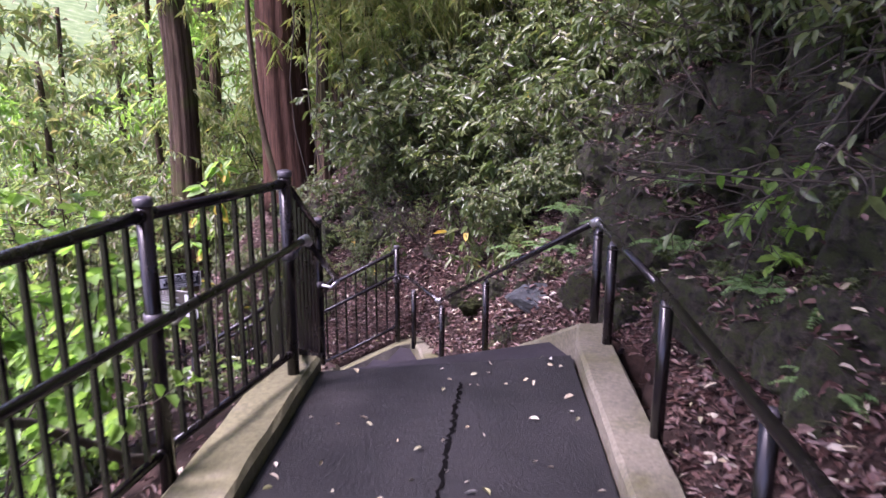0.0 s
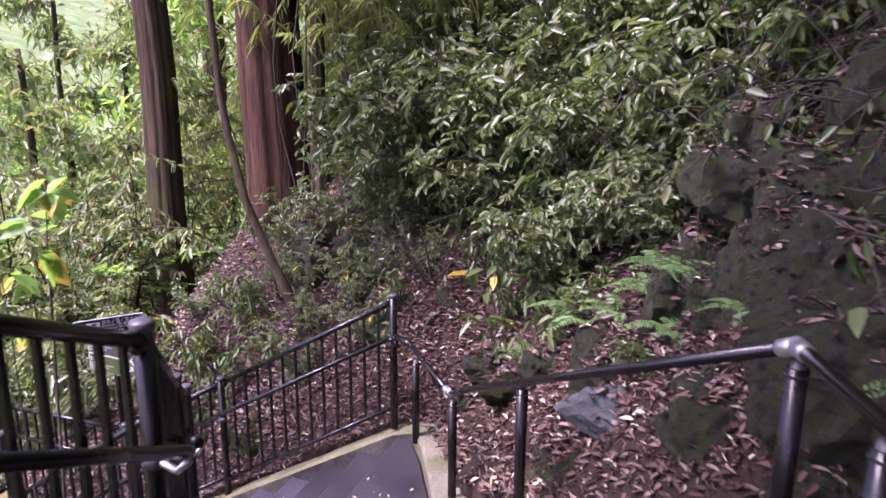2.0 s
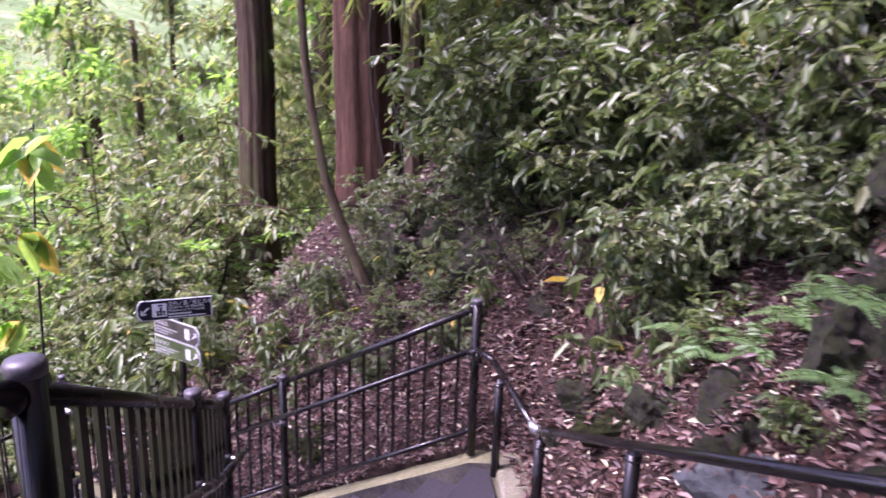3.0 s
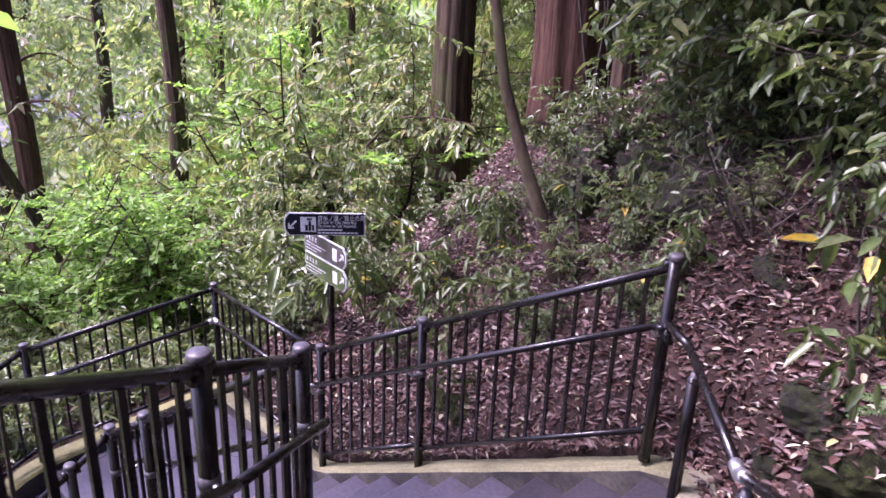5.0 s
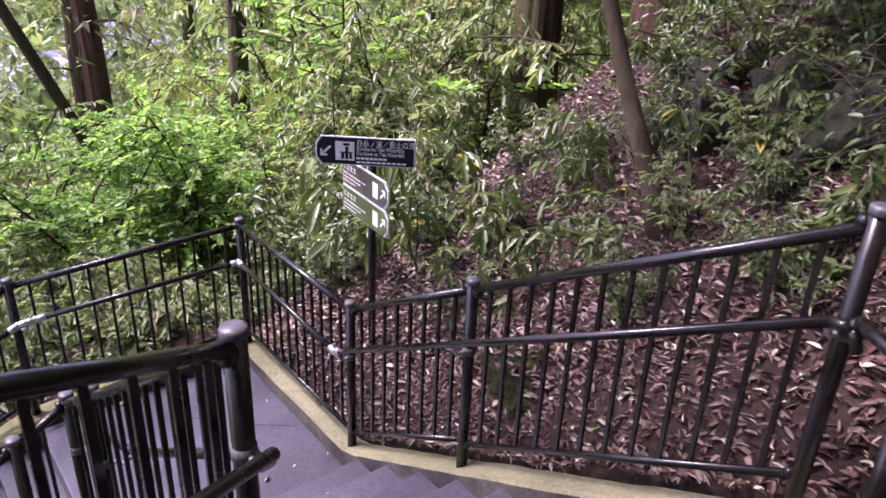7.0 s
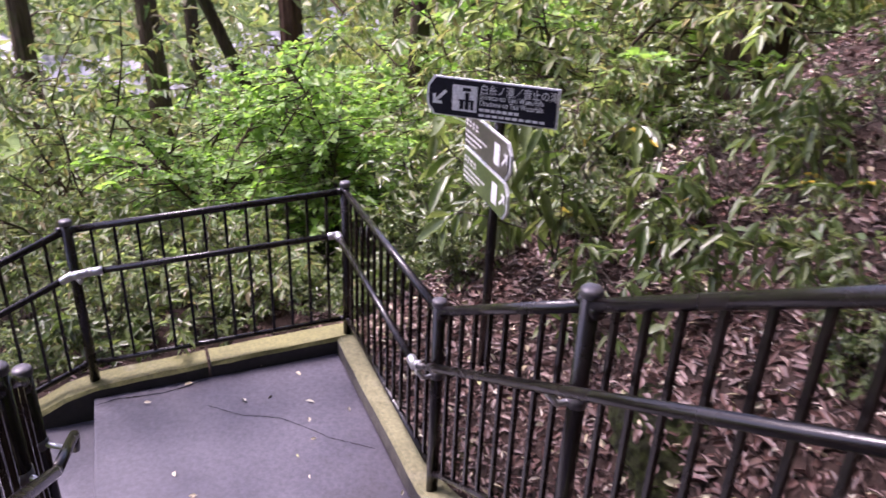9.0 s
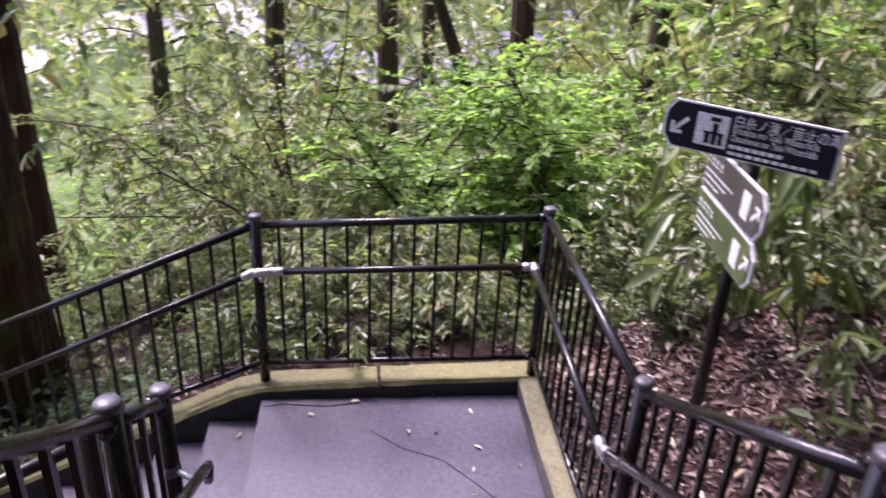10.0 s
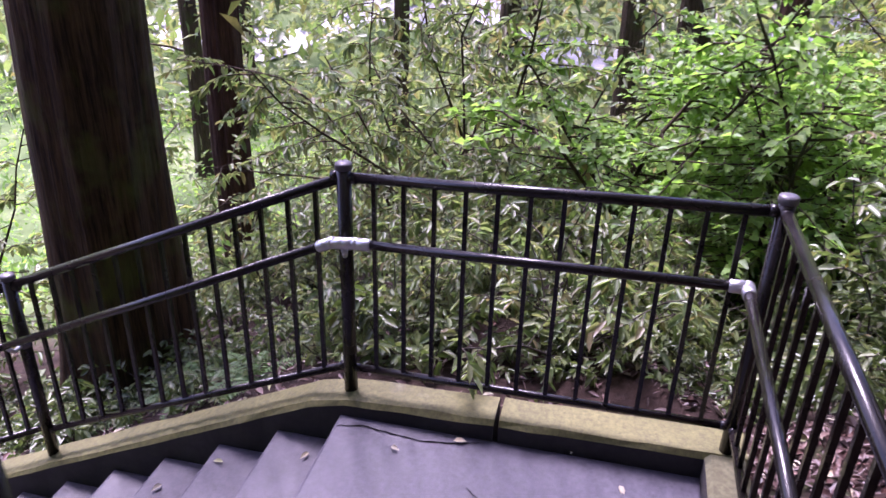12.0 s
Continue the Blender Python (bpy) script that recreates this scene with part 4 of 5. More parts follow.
# round the trunks at the far end of the bank and behind the sign
for x, y, s in ((-7.2, 9.0, 0.9), (-6.3, 8.75, 0.5), (-7.6, 8.5, 0.8), (-8.2, 8.9, 1.0), (-8.9, 9.6, 1.1), (-6.7, 8.15, 0.45), (-7.5, 7.95, 0.6), (-8.2, 8.1, 0.7)):
    EVERGREEN.put(x, y, s, tilt=0.15, lean=rng.uniform(0, 6))
for x, y, s in ((-11.0, 15.0, 1.3), (-12.5, 16.5, 1.4), (-10.0, 17.0, 1.4), (-9.6, 11.4, 1.2), (-9.4, 12.8, 1.1), (-9.8, 10.3, 1.1), (-7.2, 13.2, 1.2), (-10.5, 12.2, 1.3), (-9.3, 13.0, 1.3), (-8.0, 9.3, 0.85), (-9.0, 8.7, 0.8),
                (-9.9, 6.0, 0.9), (-10.4, 5.2, 1.0), (-10.9, 5.9, 1.1), (-12.2, 5.2, 1.2), (-12.6, 6.6, 1.2), (-13.5, 4.4, 1.3), (-10.8, 1.0, 1.2),
                (-7.8, 1.6, 1.0), (-9.5, 0.8, 1.2), (-10.8, -0.6, 1.3), (-8.6, -0.8, 1.2)):
    MIDTREE.put(x, y, s)
for x, y, s in ((-9.9, 7.9, 0.95), (-10.6, 8.8, 1.05), (-11.2, 7.6, 1.1), (-9.8, 9.2, 0.9), (-11.8, 9.0, 1.15), (-12.4, 8.0, 1.2), (-10.9, 10.0, 1.0), (-12.8, 9.9, 1.2), (-13.6, 8.7, 1.2), (-9.3, 8.6, 0.75), (-9.7, 8.0, 1.05), (-10.0, 6.6, 1.05), (-9.9, 7.3, 1.0)):
    MAPLE.put(x, y, s)
for x, y, s in ((-3.2, 11.6, 1.1), (-2.4, 11.0, 1.0), (-3.9, 12.3, 1.2), (-1.6, 11.6, 1.1), (-4.4, 11.4, 1.0), (-2.8, 12.8, 1.2), (-0.8, 10.4, 1.0), (-0.2, 11.2, 1.1), (-5.0, 13.0, 1.2), (-1.0, 12.4, 1.2), (0.6, 9.6, 1.0), (-6.4, 13.0, 1.2), (-7.6, 14.0, 1.3), (-4.0, 14.2, 1.3), (1.5, 8.6, 1.0), (-9.0, 14.6, 1.3),
                (-12.5, 11.0, 0.95), (-13.4, 12.0, 1.1), (-11.6, 11.8, 0.9), (-14.4, 11.0, 1.1), (-13.0, 13.2, 1.1), (-14.2, 9.9, 1.0), (-15.5, 12.0, 1.2)):
    BAMBOO.put(x, y, s)
for x, y, s in ((-4.55, 11.0, 0.9), (-4.1, 11.0, 0.95), (-3.5, 10.9, 0.9), (-5.3, 11.9, 1.0), (-2.9, 10.5, 0.9)):
    BAMBOO.put(x, y, s)
# taller understory before the dark trunk and inside the turn of the stairs
for x, y, s in ((-8.5, 9.9, 0.8), (-8.4, 9.0, 0.75), (-9.3, 10.2, 0.9), (-4.7, 3.9, 0.8), (-9.4, 11.1, 0.9)):
    MIDTREE.put(x, y, s)
# left of the upper landing, below its railing
for x, y, s in ((-3.5, 2.9, 1.0), (-3.8, 1.9, 1.0), (-4.4, 2.9, 1.1), (-4.6, 3.7, 0.9)):
    MAPLE.put(x, y, s * 0.9)
for x, y, s in ((-3.8, 3.5, 0.7), (-4.6, 4.6, 0.55), (-4.1, 4.2, 0.5), (-5.0, 3.4, 0.7)):
    EVERGREEN.put(x, y, s)
for k in range(95):
    x, y = rng.uniform(-13, -7.5), rng.uniform(1.5, 12.5)
    UNDER.put(x, y, rng.uniform(0.6, 1.4))
for k in range(62):
    UNDER.put(rng.uniform(-8.8, -7.35), rng.uniform(3.2, 7.8), rng.uniform(0.5, 0.9))
for k in range(60):
    x, y = rng.uniform(-5, 1.8), rng.uniform(4.0, 10.5)
    if not built(x, y) and seg_near((x, y), EDGE_R)[0] > 0.5 and not (-5 < x < -2.6 and y < 8.9):
        UNDER.put(x, y, rng.uniform(0.4, 0.9))
for k in range(40):
    x, y = rng.uniform(-5.0, -2.2), rng.uniform(0.0, 5.2)
    if not built(x, y):
        UNDER.put(x, y, rng.uniform(0.6, 1.3))


# taller growth further down the slope
for x, y, s in ((-10.2, 10.6, 1.6), (-10.8, 13.0, 1.6), (-12.2, 12.2, 1.7), (-9.2, 10.9, 1.35)):
    MIDTREE.put(x, y, s)
for x, y, s in ((-11.6, 11.4, 1.6), (-13.5, 14.5, 1.7), (-10.4, 11.8, 1.6)):
    MAPLE.put(x, y, s)
# leafy shrubs beyond the lower landing
LEAFY = Kind([plant("leafy_shrub", 65 + i, M_LEAF_MID, "low loose shrub with pale green leaves beyond the railing", "shrub", height=0.95, stems=7, twigs=9, leaves=10, leaf=(0.085, 0.032), spread=0.7, lift=0.6, droop=0.4, twig_len=0.32, start=0.12, r0=0.008) for i in range(3)], "leafy shrubs beyond the railing")
for k in range(32):
    LEAFY.put(rng.uniform(-9.7, -7.65), rng.uniform(4.6, 8.4), rng.uniform(0.55, 1.0))
for k in range(26):
    LEAFY.put(rng.uniform(-12.5, -9.5), rng.uniform(2.5, 9.5), rng.uniform(0.8, 1.5))
for x, y, s in ((-2.9, 3.5, 0.9), (-3.3, 4.3, 0.8), (-3.7, 4.9, 0.8)):
    LEAFY.put(x, y, s)


# trees
def tree(name, x, y, r, height, mat, label, seed, lean=(0, 0), flare=0.35, crown_from=6.0, crown_r=2.6, crown_n=900, crown_mat=None, ridges=9, decay=0.45):
    rg = np.random.default_rng(seed)
    z0 = ground_z(x, y) - 0.25
    root = thing(name, (x, y, z0), label, "tree")
    pts, rad = [], []
    n = 22
    for i in range(n):
        f = (i / (n - 1)) ** 1.5
        h = f * height
        pts.append(Vector((lean[0] * h + 0.03 * math.sin(h * 1.3 + seed), lean[1] * h + 0.03 * math.cos(h * 1.1 + seed), h)))
        rad.append(r * (1 - 0.55 * f) * (1 + flare * math.exp(-h / decay)))
    ph = [rg.uniform(0, 6.28) for _ in range(4)]

    def wob(i, k):
        w = 2 * math.pi * k / 72
        return 1 + 0.035 * math.sin(ridges * w + ph[0] + 0.3 * i) + 0.03 * math.sin(3 * w + ph[1]) + 0.022 * math.sin(17 * w + ph[2] + 0.2 * i) + 0.014 * math.sin(29 * w + ph[1]) + 0.05 * math.exp(-pts[i].z / 0.5) * math.sin(5 * w + ph[3])

    bm = bmesh.new()
    add_tube(bm, pts, rad, 72, wobble=wob)
    bmesh.ops.recalc_face_normals(bm, faces=bm.faces)
    part("trunk", bm, mat, root, smooth=True)
    lines, P, D, L, W = [], [], [], [], []
    nl = 16
    for b in range(nl):
        h = crown_from + (height - crown_from) * (b + 0.5) / nl
        a = b * 2.4 + rg.uniform(-0.4, 0.4)
        ln = crown_r * (1.15 - 0.7 * b / nl) * rg.uniform(0.7, 1.1)
        q = np.array([lean[0] * h, lean[1] * h, h])
        line = [q + np.array([math.cos(a), math.sin(a), 0]) * ln * g + np.array([0, 0, 0.25 * math.sin(g * 3) - 0.35 * g * g]) * ln * 0.5 for g in np.linspace(0, 1, 6)]
        lines.append((line, r * 0.14, r * 0.03))
        m = crown_n // nl
        g = rg.uniform(0.2, 1, m)
        pos = q + np.outer(g * ln, [math.cos(a), math.sin(a), 0]) + np.outer((0.25 * np.sin(g * 3) - 0.35 * g * g) * ln * 0.5, [0, 0, 1]) + rg.normal(size=(m, 3)) * [0.3, 0.3, 0.18] * ln * 0.5
        P.append(pos)
        D.append(rg.normal(size=(m, 3)) + [0, 0, -0.5])
        L.append(rg.uniform(0.18, 0.42, m))
        W.append(rg.uniform(0.06, 0.14, m))
    for one in lines:
        part("limb", branch_bm([one], 6), mat, root, smooth=True)
    ob = new("crown", leaves_mesh("crown", np.concatenate(P), np.concatenate(D), np.concatenate(L), np.concatenate(W), crown_mat or M_LEAF_CONIFER, rg, slim=True))
    ob.parent = root
    return root


# near cedars' crowns are out of view, sized and filled to shape the shade
tree("cedar", -5.9, 11.05, 0.41, 17, M_CEDAR, "large straight red brown cedar trunk on the bank", 1, flare=0.15, crown_from=5, crown_r=3.6, crown_n=4500)
tree("cedar", -8.5, 12.1, 0.30, 15, M_DARKBARK, "dark mossy tree trunk among shrubs", 2, crown_from=6, lean=(-0.02, 0.0), crown_r=3.6, crown_n=3500)
tree("cedar", -5.15, 10.9, 0.10, 12, M_DARKBARK, "thin dark trunk close behind the large cedar", 3, crown_from=6, crown_n=300)
tree("cedar", -5.75, 13.6, 0.42, 17, M_DARKBARK, "broad dark trunk in the shade", 4, crown_from=8, crown_r=3.6, crown_n=3500)
# crown height, width and leaf count set to shade the leafy bank
tree("cedar", -8.46, 3.51, 0.385, 22, M_CEDAR_MOSS, "huge mossy cedar trunk beside the lowest steps", 5, lean=(0.02, 0.065), crown_from=10, flare=0.42, crown_r=2.3, crown_n=8000, decay=1.2)
tree("cedar", -13.0, 2.05, 0.26, 16, M_CEDAR, "straight red brown cedar trunk", 6, crown_from=5)
tree("cedar", -10.28, 2.38, 0.12, 13, M_CEDAR, "thin red brown trunk", 7, crown_from=5, crown_n=300)
tree("cedar", -18.6, 9.55, 0.27, 18, M_CEDAR, "straight red brown cedar trunk down the valley", 8, crown_from=5)
tree("cedar", -22.5, 7.0, 0.3, 18, M_DARKBARK, "dark trunk down the valley", 9, crown_from=5)
tree("dead_tree", -12.6, 8.75, 0.10, 8, M_DARKBARK, "thin dark leaning trunk down the valley", 10, lean=(0.0, -0.36), crown_from=6, crown_n=100, flare=0.1)
tree("cedar", -13.0, 10.2, 0.16, 16, M_DARKBARK, "slender dark trunk rising from bamboo", 14, crown_from=8, crown_n=500)
# tree out of view, added so its crown shades the landing and rocks
tree("cedar", -2.5, -0.9, 0.28, 13, M_CEDAR, "unseen cedar added to shade the upper landing", 13, crown_from=8.0, crown_r=2.2, crown_n=6500)
# another unseen tree, leaned to drop its shade on the bank
tree("cedar", -3.7, 1.7, 0.26, 14, M_CEDAR, "unseen leaning cedar added to shade the bank", 15, lean=(0.12, 0.10), crown_from=8.8, crown_r=2.5, crown_n=4200)
tree("cedar", -21.2, 4.4, 0.25, 18, M_DARKBARK, "dark trunk down the valley", 12, crown_from=4)
for i, (x, y) in enumerate(((-30, 16), (-34, 9), (-28, 0), (-38, 3), (-42, 14), (-33, -8), (-26, 22), (-46, 6), (-36, 24), (-21, 19), (-24, -5), (-44, -6), (-50, 20), (-30, 12), (-14, 21), (-17, 25), (-22, 27), (-12, 25))):
    tree("forest_tree", x, y, 0.28, 15 + (i % 3) * 2, M_DARKBARK, "tall woodland tree across the valley", 30 + i, crown_from=1.5, crown_r=3.6, crown_n=2600, crown_mat=M_LEAF_MID)
# the hill behind closes the view
# last three added for shade; all crowns widened out of view for it
for i, (x, y) in enumerate(((2.5, 13), (5, 9), (6, 4.5), (4.8, 0.5), (3, -4), (2.9, 5.6), (3.3, 2.8), (2.0, 8.6))):
    tree("forest_tree", x, y, 0.22, 11, M_DARKBARK, "dark hill tree with its crown widened for shade", 50 + i, crown_from=2.2, crown_r=5.0, crown_n=9000, crown_mat=M_LEAF_DARK)
for i, (x, y) in enumerate(((-1.5, 16.5), (-8, 19), (-12, 18.5), (-4.5, 19))):
    tree("forest_tree", x, y, 0.22, 13, M_DARKBARK, "tree with bright foliage on the hill crest", 70 + i, crown_from=1.8, crown_r=3.6, crown_n=3000, crown_mat=M_LEAF_BRIGHT)

for i, (x, y) in enumerate(((-15, 15.5), (-19, 17), (-14, 18.5), (-22, 22), (-18, 22), (-25, 18), (-20, 14), (-26, 26), (-17.5, 19))):
    tree("forest_tree", x, y, 0.13, 9 + (i % 3), M_DARKBARK, "leafy young tree on the valley side", 80 + i, crown_from=0.8, crown_r=3.2, crown_n=3400, crown_mat=M_LEAF_BRIGHT if i % 2 else M_LEAF_MID)

# leaning pale tree on the bank
lt = thing("leaning_tree", (-4.2, 8.72, ground_z(-4.2, 8.72) - 0.15), "slim pale leaning tree rising from leaf litter", "tree")
_lp = [Vector(v) for v in ((0.05, 0, 0), (-0.09, -0.02, 0.35), (-0.33, -0.05, 0.85), (-0.59, -0.06, 1.45), (-0.74, -0.05, 2.05), (-0.83, -0.02, 2.5), (-0.95, 0.06, 3.4), (-1.05, 0.25, 4.8), (-1.1, 0.45, 6.3))]
bm = bmesh.new()
add_tube(bm, _lp, [0.095, 0.060, 0.048, 0.042, 0.038, 0.035, 0.032, 0.026, 0.018], 14, wobble=lambda i, k: 1 + 0.06 * math.sin(k * 1.7 + i))
part("trunk", bm, M_PALEBARK, lt, smooth=True)
_l, _P, _D, _L, _W, _rg = grow(77, 1.6, 5, 12, 12, (0.10, 0.04), spread=0.8, droop=0.4, twig_len=0.5)
_off = Vector((-0.95, 0.3, 4.2))
bm = branch_bm([([Vector(p) + _off for p in pts], a, b) for pts, a, b in _l])
part("branchwork", bm, M_PALEBARK, lt, smooth=True)
ob = new("crown", leaves_mesh("crown", np.array(_P) + np.array(_off), _D, _L, _W, M_LEAF_MID, _rg))
ob.parent = lt


# ferns
def fern(seed, fronds=9, length=0.55):
    rg = np.random.default_rng(seed)
    root = thing("fern", (0, 0, 0), "green fern with arching feathery fronds", "fern", "ferns on the bank")
    for k in range(fronds):
        a = k * 2 * math.pi / fronds + rg.uniform(-0.3, 0.3)
        ln = length * rg.uniform(0.7, 1.1)
        out = np.array([math.cos(a), math.sin(a), 0])
        side = np.array([-math.sin(a), math.cos(a), 0])
        P, D, L, W = [], [], [], []
        for j in range(17):
            g = 0.12 + 0.86 * j / 16
            c = out * ln * g + np.array([0, 0, ln * (0.75 * g - 0.72 * g * g)])
            w = 0.19 * ln * (1 - g) ** 0.7 * min(1, g * 6) + 0.01
            for sd in (-1, 1):
                P.append(c)
                D.append(side * sd + out * 0.45 + np.array([0, 0, -0.12]))
                L.append(w * 1.4)
                W.append(0.030 * ln / 0.55)
        me = leaves_mesh("frond", P, D, L, W, M_FERN, rg, slim=True, fold=0.05)
        fr = new("frond", me)
        fr.parent = root
        st = part("stalk", tube([out * ln * g + np.array([0, 0, ln * (0.75 * g - 0.72 * g * g)]) for g in np.linspace(0, 1, 7)], [0.0035 - 0.0004 * i for i in range(7)], 5), M_FERN, fr)
    return root


FERN = Kind([fern(5), fern(6, 8)], "ferns on the bank")
for x, y, s in ((-1.22, 7.05, 0.72), (-1.0, 6.85, 0.55), (-0.8, 6.75, 0.55), (-1.65, 7.3, 0.5), (-0.65, 6.15, 0.45), (-7.6, 4.6, 0.7), (-7.5, 5.1, 0.6), (-7.7, 4.0, 0.6), (0.5, 5.1, 0.8)):
    FERN.put(x, y, s, sink=0.0)

# ---------- fallen leaves ----------
def litter(name, label, spots, mat, seed, size=(0.03, 0.080), ratio=(0.14, 0.50), lift=0.03):
    rg = np.random.default_rng(seed)
    n = len(spots)
    a = rg.uniform(0, 2 * np.pi, n)
    D = np.stack([np.cos(a), np.sin(a), rg.normal(size=n) * 0.30], 1)
    L = rg.uniform(size[0], size[1], n)
    W = L * rg.uniform(ratio[0], ratio[1], n)
    P = np.array(spots) + np.stack([-0.5 * D[:, 0] * L, -0.5 * D[:, 1] * L, rg.uniform(0, lift, n)], 1)
    ob = new(name, leaves_mesh(name, P, D, L, W, mat, rg, slim=False, fold=0.3))
    return tagged(ob, label, "fallen leaves", kind="stuff")


spots = []
while len(spots) < 78000:
    x, y = rng.uniform(-8.5, 2.2), rng.uniform(1.0, 11.5)
    if built(x, y):
        continue
    d = seg_near((x, y), EDGE_R)[0]
    hillside = (x > -7.2 and y > 7.4) or (x - (-0.2)) * 0.8 + (y - 4.35) * 0.6 > 0 and y > 3 or x > 0.1
    if (hillside and d < 1.2) or (hillside and rng.random() < max(0.12, 1.1 - 0.22 * d)) or (not hillside and rng.random() < 0.10):
        spots.append((x, y, ground_z(x, y) + 0.005))
for _b in BOULDERS:
    _m = _b.matrix_basis
    _up = [p.center for p in _b.data.polygons if (_m.to_3x3() @ p.normal).normalized().z > 0.6]
    spots += [tuple(_m @ c) for c in rng.sample(_up, min(len(_up), rng.randint(50, 150)))]
litter("leaf_litter", "thick bed of red brown fallen leaves on the bank", spots, M_LITTER, 3)
litter("pale_leaf_litter", "scattered pale dry leaves on the bank", [s for s in spots[::14]], M_LITTER_PALE, 4, lift=0.04)


def floor_spots(n, poly, zf, seed):
    rg = random.Random(seed)
    out = []
    xs, ys = [p[0] for p in poly], [p[1] for p in poly]
    while len(out) < n:
        x, y = rg.uniform(min(xs), max(xs)), rg.uniform(min(ys), max(ys))
        if inside((x, y), poly):
            out.append((x, y, zf(x, y) + 0.006))
    return out


_fs = floor_spots(190, slab_poly(0.03, 0.97)[0], lambda x, y: slab_z(Vector((x, y, 0))), 5)
_fs += floor_spots(26, [(XB, Y2R), (XB, Y3), (X3, Y3), (X3, Y2R)], lambda x, y: Z3, 6)
_fs += floor_spots(22, [on1(S9, 0.3), on1(S9, 1), (-2.4, 6.9), (-2.6, 7.2), (-2.62, 6.0)], lambda x, y: Z2, 7)
for k in range(8):
    _fs += floor_spots(4, [(XT - TREAD2 * k - 0.03, 7.25), (XT - TREAD2 * k - 0.03, 6.0), (XT - TREAD2 * (k + 1) + 0.03, 6.0), (XT - TREAD2 * (k + 1) + 0.03, 7.25)], lambda x, y: Z2 - RISE2 * (k + 1), 10 + k)
    _fs += floor_spots(2, [(X3 + 0.1, Y3 - TREAD3 * k - 0.03), (X3I - 0.1, Y3 - TREAD3 * k - 0.03), (X3I - 0.1, Y3 - TREAD3 * (k + 1) + 0.03), (X3 + 0.1, Y3 - TREAD3 * (k + 1) + 0.03)], lambda x, y: Z3 - RISE3 * (k + 1), 30 + k)
litter("scattered_leaves", "small pale leaves scattered on the landings and steps", _fs, M_LITTER_PALE, 8, (0.025, 0.06), (0.35, 0.6), 0.003)

# ---------- growth down the valley ----------
_rg = np.random.default_rng(91)
for _n, _x0, _x1, _sz, _m, _lab in ((26000, -30.0, -11.5, (0.12, 0.30), M_LEAF_BRIGHT, "bright green low growth over the valley floor"), (30000, -75.0, -28.0, (0.35, 0.9), M_LEAF_MID, "hazy green growth on the far valley side")):
    _x, _y = _rg.uniform(_x0, _x1, _n), _rg.uniform(-25.0, 38.0, _n)
    _P = np.array([(a, b, ground_z(a, b)) for a, b in zip(_x, _y)])
    _P[:, 2] += _rg.uniform(0, 1.0, _n) ** 2 * (_sz[1] * 3)
    _s = _rg.uniform(_sz[0], _sz[1], _n)
    tagged(new("valley_growth", leaves_mesh("valley_growth", _P, _rg.normal(size=(_n, 3)) + [0.3, 0, 0.6], _s, _s * 0.45, _m, _rg, slim=True)), _lab, "undergrowth", kind="stuff")


# hanging vines by the large cedar
def vine(x, y, top, low, seed):
    rg = random.Random(seed)
    pts = [Vector((x + rg.uniform(-0.05, 0.05) * i * 0.4, y + rg.uniform(-0.05, 0.05), top + (low - top) * i / 9)) for i in range(10)]
    ob = mesh_object("vine", tube(pts, [0.012 - 0.0005 * i for i in range(10)], 6), M_TWIG, True)
    return tagged(ob, "thin bare vine hanging beside the large cedar", "vine", "hanging vines")


for i, (x, y) in enumerate(((-5.0, 10.1), (-4.85, 10.0), (-4.6, 10.4), (-4.4, 10.6), (-5.25, 10.2), (-4.1, 10.7), (-3.8, 10.9))):
    vine(x, y, ground_z(x, y) + 6.5, ground_z(x, y) - 0.05, i)

# bare tangled bushes over the rocks
BARE = Kind([plant("bare_bush", 80 + i, M_LEAF_DARK, "tangle of bare twigs with few leaves over the rocks", "bush", height=1.3, stems=9, twigs=9, leaves=1, leaf=(0.09, 0.04), spread=0.9, lift=0.4, droop=0.6, twig_len=0.7, start=0.3, r0=0.012) for i in range(2)], "bare bushes over the rocks")
for x, y, s in ((0.55, 5.3, 0.9), (0.95, 4.3, 1.0), (1.2, 3.3, 1.0), (0.2, 6.4, 0.9), (1.5, 2.4, 1.0), (-0.3, 6.9, 0.9), (1.4, 4.8, 1.2), (0.9, 6.0, 1.1)):
    BARE.put(x, y, s, tilt=0.5, lean=radians(-60) + rng.uniform(-0.6, 0.6))

for k in range(72):
    f, v = rng.random(), rng.random()
    p = Vector((1.2, 1.2, 0)).lerp(Vector((-0.6, 6.5, 0)), f) + Vector((0.92, 0.38, 0)) * (v * 1.4)
    UNDER.put(p.x, p.y, rng.uniform(0.22, 0.5), z=ground_z(p.x, p.y) + rng.uniform(0.08, 0.30))
# broad-leaved saplings by the sign and beside the steps
SAPLING = Kind([plant("broadleaf_sapling", 90 + i, M_LEAF_DARK, "small sapling with large drooping glossy leaves", "sapling", yellow=1, height=1.1, stems=3, twigs=7, leaves=6, leaf=(0.17, 0.060), spread=0.5, lift=0.6, droop=0.7, twig_len=0.32, start=0.3, r0=0.008) for i in range(2)], "broad-leaved saplings")
for x, y, s in ((-5.1, 8.3, 0.55), (-4.75, 8.45, 0.5), (-5.5, 8.5, 0.6), (-6.1, 8.5, 1.0), (-4.45, 8.6, 0.5), (-3.3, 8.35, 0.6), (-6.7, 8.6, 1.2), (-1.9, 7.75, 0.5), (-2.2, 8.6, 0.7), (-3.9, 9.0, 0.6)):
    SAPLING.put(x, y, s)
